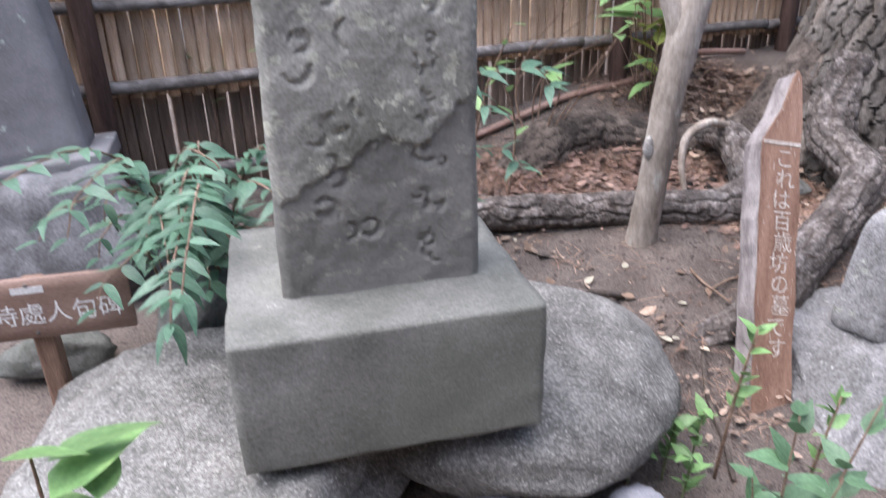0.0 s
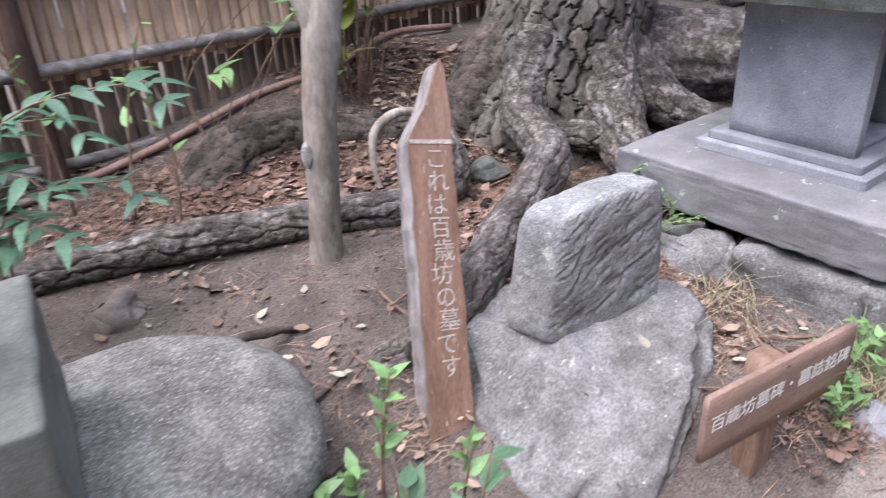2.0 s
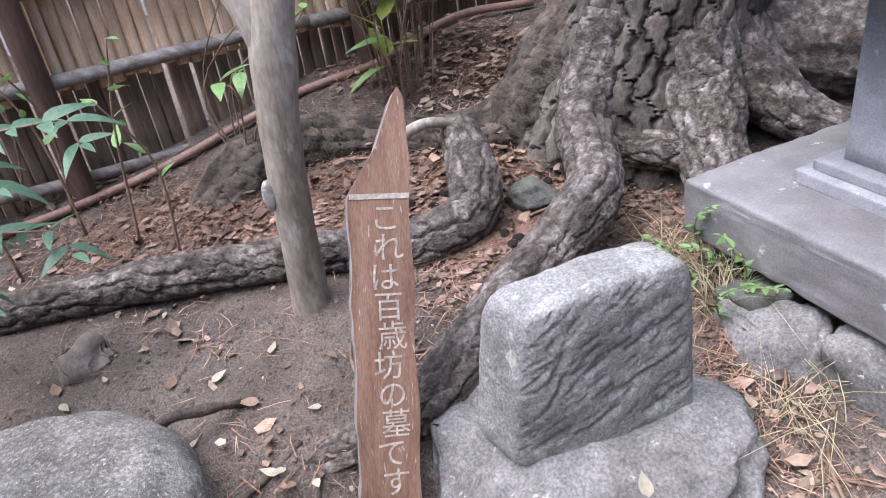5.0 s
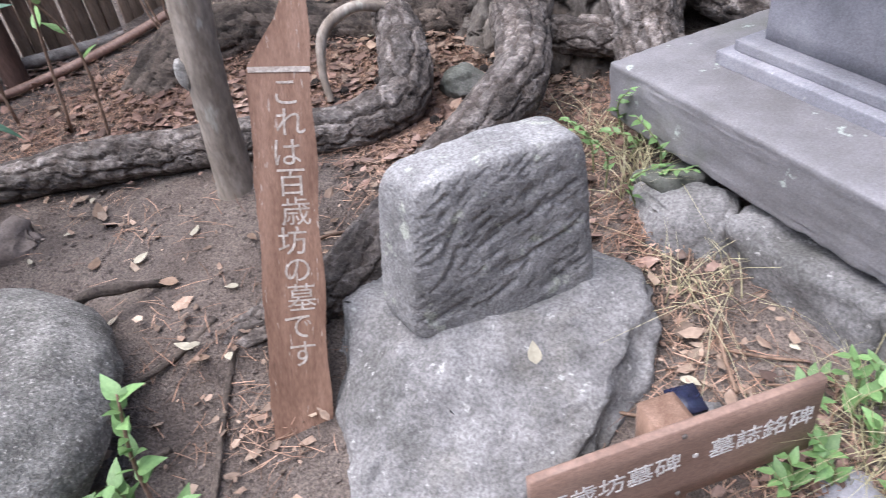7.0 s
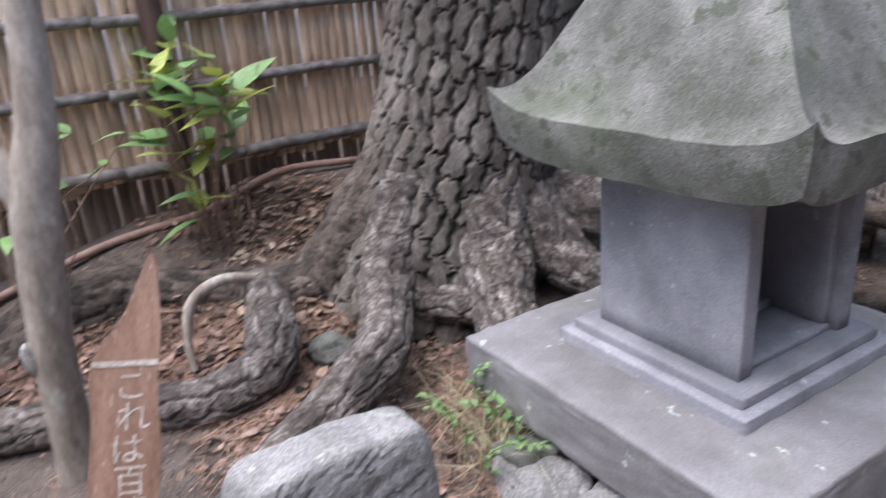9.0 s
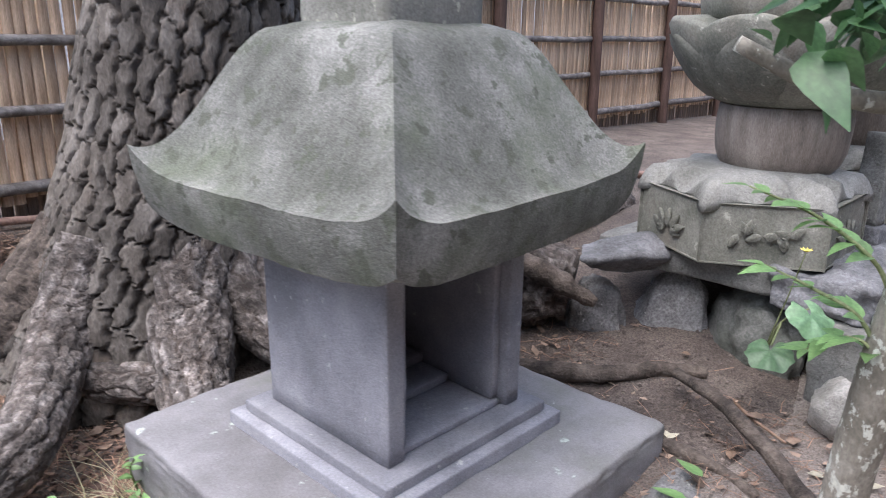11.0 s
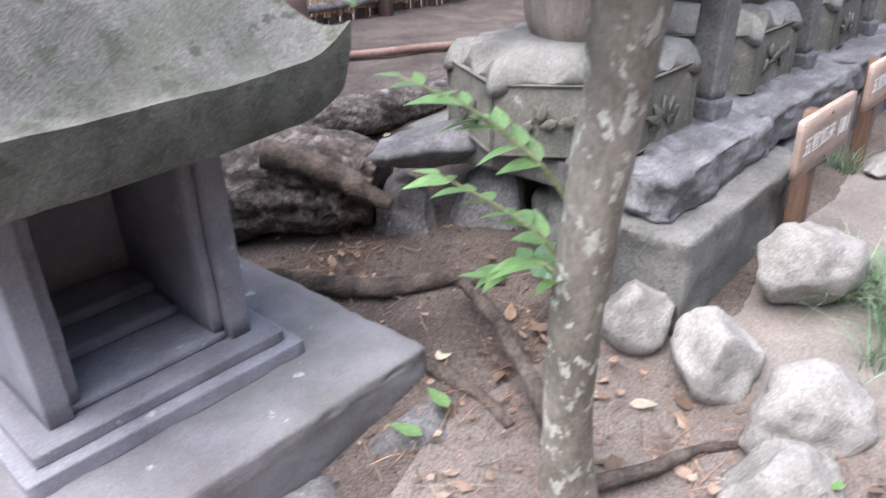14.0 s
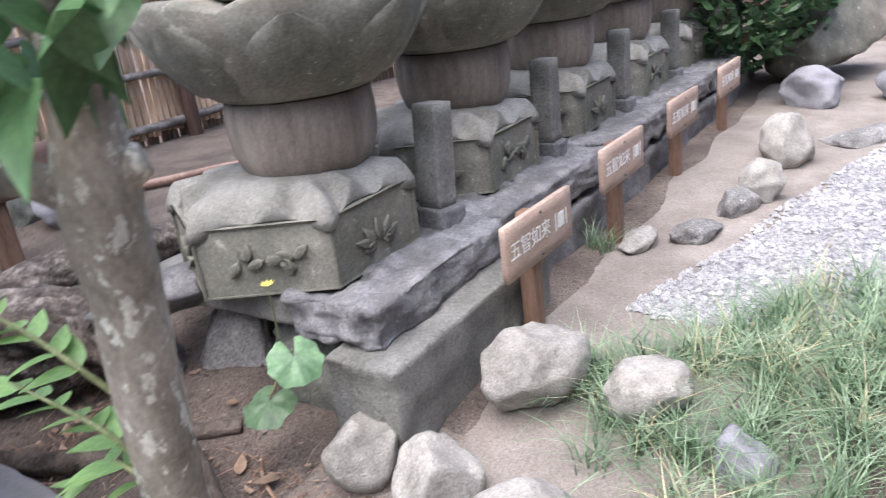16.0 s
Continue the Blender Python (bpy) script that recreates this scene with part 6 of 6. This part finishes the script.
# ---- litter ----
BEDS = [(0.55, 2.95, 0.45, 0.22, 2600), (0.1, 2.75, 0.45, 0.2, 1700), (1.0, 2.75, 0.24, 0.3, 2000), (0.3, 2.75, 0.6, 0.2, 900), (1.55, 2.75, 0.15, 0.3, 300), (1.75, 2.35, 0.16, 0.25, 260), (2.2, 1.68, 0.22, 0.2, 300),
        (-0.3, 2.75, 0.5, 0.25, 900), (-0.6, 2.45, 0.4, 0.2, 400), (0.9, 3.15, 0.5, 0.25, 1200), (0.4, 3.75, 0.5, 0.3, 1500), (0.8, 3.75, 0.4, 0.3, 900), (1.2, 1.9, 0.2, 0.2, 60), (0.6, 1.6, 0.35, 0.3, 90), (3.35, 2.45, 0.25, 0.25, 90), (3.6, 2.75, 0.3, 0.25, 60), (2.95, 3.3, 0.3, 0.3, 110),
        (0.0, 2.1, 0.5, 0.2, 60), (1.0, 2.3, 0.2, 0.3, 160), (3.9, 2.35, 0.3, 0.2, 80), (1.95, 2.0, 0.15, 0.2, 160), (0.85, 1.55, 0.12, 0.12, 50)]
needles, flakes = [], []
for cx, cy, rx, ry, n in BEDS:
    for k in range(int(n * 1.5)):
        x, y = rs.normal(cx, rx * 0.6), rs.normal(cy, ry * 0.6)
        needles.append((x, y, gz(x, y) + rs.uniform(0.004, 0.02), rs.uniform(0, 6.3), rs.uniform(-0.2, 0.2), rs.uniform(0.7, 1.3)))
        if k % 3 != 0:
            flakes.append((x + rs.normal(0, 0.05), y + rs.normal(0, 0.05), gz(x, y) + rs.uniform(0.004, 0.018), rs.uniform(0, 6.3), rs.uniform(-0.5, 0.5), 0.3 + 1.15 * rs.uniform(0, 1) ** 2.6))
NEEDLE_V = [(np.array([(-0.0013, -0.05, 0), (0.0013, -0.05, 0), (0.0013 + c, 0, 0.003), (-0.0013 + c, 0, 0.003), (0, 0.05, 0)]), [(0, 1, 2, 3), (3, 2, 4)]) for c in (-0.006, 0.0, 0.008)]
FLAKE_V = [(np.array([(-0.012, -0.02, 0), (0.01, -0.018, 0.004), (0.015, 0.004, 0.0), (0.004, 0.026, 0.006), (-0.013, 0.008, 0.003)]) * s, [(0, 1, 2, 3, 4)]) for s in (0.5, 0.8, 1.15)]
scatter("pine_needles", "dry brown pine needles fallen among the roots", "litter", NEEDLE, NEEDLE_V, needles)
scatter("leaf_litter", "broken brown leaves and bark flakes", "litter", CHIP, FLAKE_V, flakes[: len(flakes) * 2 // 3])
scatter("leaf_litter", "broken tan leaves among the roots", "litter", LITTER, FLAKE_V, flakes[len(flakes) * 2 // 3 :])
rnd = random.Random(21)
fl = {LEAF_CREAM: leaf_meshes(LEAF_CREAM, 0.055, 0.028, 0.2, -0.1, 0.65), LEAF_DRY: leaf_meshes(LEAF_DRY, 0.06, 0.032, 0.3, -0.15, 0.65), LEAF_PALE: leaf_meshes(LEAF_PALE, 0.075, 0.035, 0.1, 0.05, 0.65)}
names = {LEAF_CREAM: "bleached cream leaf fallen on the soil", LEAF_DRY: "curled brown leaf fallen on the soil", LEAF_PALE: "fresh green leaf fallen on the ground"}
spots = [(rnd.uniform(-0.3, 0.85), rnd.uniform(1.5, 2.25)) for _ in range(26)] + [(rnd.uniform(-0.2, 1.6), rnd.uniform(2.5, 3.3)) for _ in range(60)] + [(rnd.uniform(3.2, 4.1), rnd.uniform(2.2, 2.9)) for _ in range(16)] + [(rnd.uniform(1.75, 2.4), rnd.uniform(1.6, 2.0)) for _ in range(10)] + [(2.6 + rnd.uniform(0, 0.9), 3.2 + rnd.uniform(0, 1.2)) for _ in range(10)]
for k, (x, y) in enumerate(spots):
    mt = (LEAF_CREAM, LEAF_DRY, LEAF_DRY, LEAF_CREAM)[k % 4]
    me = fl[mt][k % 3]
    single("fallen_leaf", me, None, names[mt], "leaf", Matrix.Translation((x, y, gz(x, y) + 0.012)) @ Euler((rnd.uniform(-0.25, 0.25), rnd.uniform(-0.25, 0.25), rnd.uniform(0, 6.3))).to_matrix().to_4x4() @ Matrix.Scale(rnd.uniform(0.7, 1.1), 4), "fallen leaves")
for x, y, z, mt, a in ((3.27, 2.52, 0.24, LEAF_PALE, 30), (3.2, 2.45, 0.22, LEAF_PALE, 60), (1.58, 1.70, 0.0, LEAF_CREAM, 20), (4.1, 2.2, 0.2, LEAF_PALE, 80)):
    single("fallen_leaf", fl[mt][1], None, names[mt], "leaf", Matrix.Translation((x, y, z)) @ Euler((0.1, 0.1, radians(a))).to_matrix().to_4x4() @ Matrix.Scale(1.25, 4), "fallen leaves")
twig_me = [mesh_of(tube([(-0.1, 0, 0, 0.004), (0, 0.012, 0.006, 0.0045), (0.1, 0, 0, 0.003)], 6, 4), "twig", STEM), mesh_of(tube([(-0.16, 0, 0, 0.006), (0, -0.02, 0.008, 0.006), (0.16, 0.01, 0, 0.004)], 7, 4), "twig", STEM)]
for k in range(26):
    x, y = rnd.choice(((rnd.uniform(0.1, 1.0), rnd.uniform(1.5, 2.1)), (rnd.uniform(0.0, 1.3), rnd.uniform(2.5, 3.3)), (rnd.uniform(3.3, 4.2), rnd.uniform(2.3, 2.9)), (rnd.uniform(1.7, 2.4), rnd.uniform(1.7, 2.4))))
    single("fallen_twig", twig_me[k % 2], None, "dry brown twig lying on the soil", "twig", pose(x, y, gz(x, y) + 0.008, 0, rnd.uniform(-6, 6), rnd.uniform(0, 360)), "fallen twigs")


def cone_bm():
    bm = bmesh.new()
    bmesh.ops.create_icosphere(bm, subdivisions=2, radius=1.0)
    for v in bm.verts:
        k = 1 + 0.22 * (math.sin(v.co.z * 14) * math.cos(5 * math.atan2(v.co.y, v.co.x) + v.co.z * 5))
        v.co = Vector((v.co.x * 0.02 * k, v.co.y * 0.02 * k, v.co.z * 0.026))
    return bm


cone_me = mesh_of(cone_bm(), "cone", DARK_BARK, False)
for k in range(14):
    x, y = rnd.uniform(0.2, 1.2), rnd.uniform(2.6, 3.2)
    single("pine_cone", cone_me, None, "dark open pine cone among the needles", "pine cone", pose(x, y, gz(x, y) + 0.018, rnd.uniform(40, 100), 0, rnd.uniform(0, 360)), "pine cones")

# ---- leopard plant with one yellow flower ----
lp = thing("leopard_plant", "leopard plant with round leaves and one yellow flower", "plant")
round_bm = bmesh.new()
stalk = round_bm.verts.new((0, 0.02, -0.008))
rings_ = []
for f in (0.35, 0.7, 1.0):
    ring_ = []
    for j in range(29):
        a = radians(-90 + 14 + 332 * j / 28)
        r = 0.078 * f * (1 + 0.05 * f * math.sin(9 * a))
        ring_.append(round_bm.verts.new((r * math.cos(a), 0.03 + r * math.sin(a), 0.008 * f * math.sin(5 * a) - 0.02 * f * f)))
    rings_.append(ring_)
for j in range(28):
    round_bm.faces.new((stalk, rings_[0][j], rings_[0][j + 1]))
    for p, q in zip(rings_, rings_[1:]):
        round_bm.faces.new((p[j], q[j], q[j + 1], p[j + 1]))
round_me = mesh_of(round_bm, "leaf", LEAF_MID)
for p, a, pt in (((3.70, 2.86, 0.60), 190, -35), ((3.62, 2.9, 0.46), 150, -20)):
    part("stem", tube([(3.66, 3.0, 0.4, 0.004), (3.67, 2.95, 0.52, 0.003), (*p, 0.003)], 6, 4), GREEN_STEM, lp)
    put_leaf(lp, round_me, p, a, pt, 0, 0.95)
part("stem", tube([(3.66, 3.0, 0.42, 0.003), (3.67, 2.94, 0.6, 0.0025), (3.674, 2.88, 0.775, 0.002)], 6, 4), GREEN_STEM, lp)
pet = mesh_of(leaf_bm(0.024, 0.009, 0.1, 0.0, 0.6, 4), "petal", YELLOW)
for k in range(9):
    part("petal", pet, None, lp, "", Matrix.Translation((3.674, 2.88, 0.778)) @ Euler((0.5, 0, k * 0.7)).to_matrix().to_4x4())

# ---- bush and house beyond the row ----
bush = thing("dark_bush", "dense dark green bush beyond the row", "bush", (7.2, 6.1, 0.3))
for k in range(6):
    part("branch", tube([(0, 0, 0, 0.03), (0.2 * math.cos(k), 0.2 * math.sin(k), 0.6, 0.02), (0.5 * math.cos(k), 0.5 * math.sin(k), 1.2, 0.01)], 7, 4), STEM, bush)
pl = []
for _ in range(2600):
    v = rs.normal(0, 1, 3)
    v = v / np.linalg.norm(v) * rs.uniform(0.6, 1.0)
    pl.append((v[0] * 0.8, v[1] * 0.8, 0.9 + v[2] * 0.75, rs.uniform(0, 6.3), rs.uniform(-0.9, 0.9), rs.uniform(1.8, 3.0)))
crown = scatter("crown", "", "", LEAF, FLAKE_V, pl, "stuff")
crown.parent = bush
wall_bm = bmesh.new()
bmesh.ops.create_cube(wall_bm, size=1.0, matrix=Matrix.Translation((11.0, 8.0, 1.4)) @ Matrix.Rotation(radians(AX + 80), 4, "Z") @ Matrix.Diagonal((14, 0.2, 3.4, 1)))
single("wall_east", wall_bm, DARK_WOOD, "dark timber wall at the garden's end", "wall", kind="structure", smooth=False)
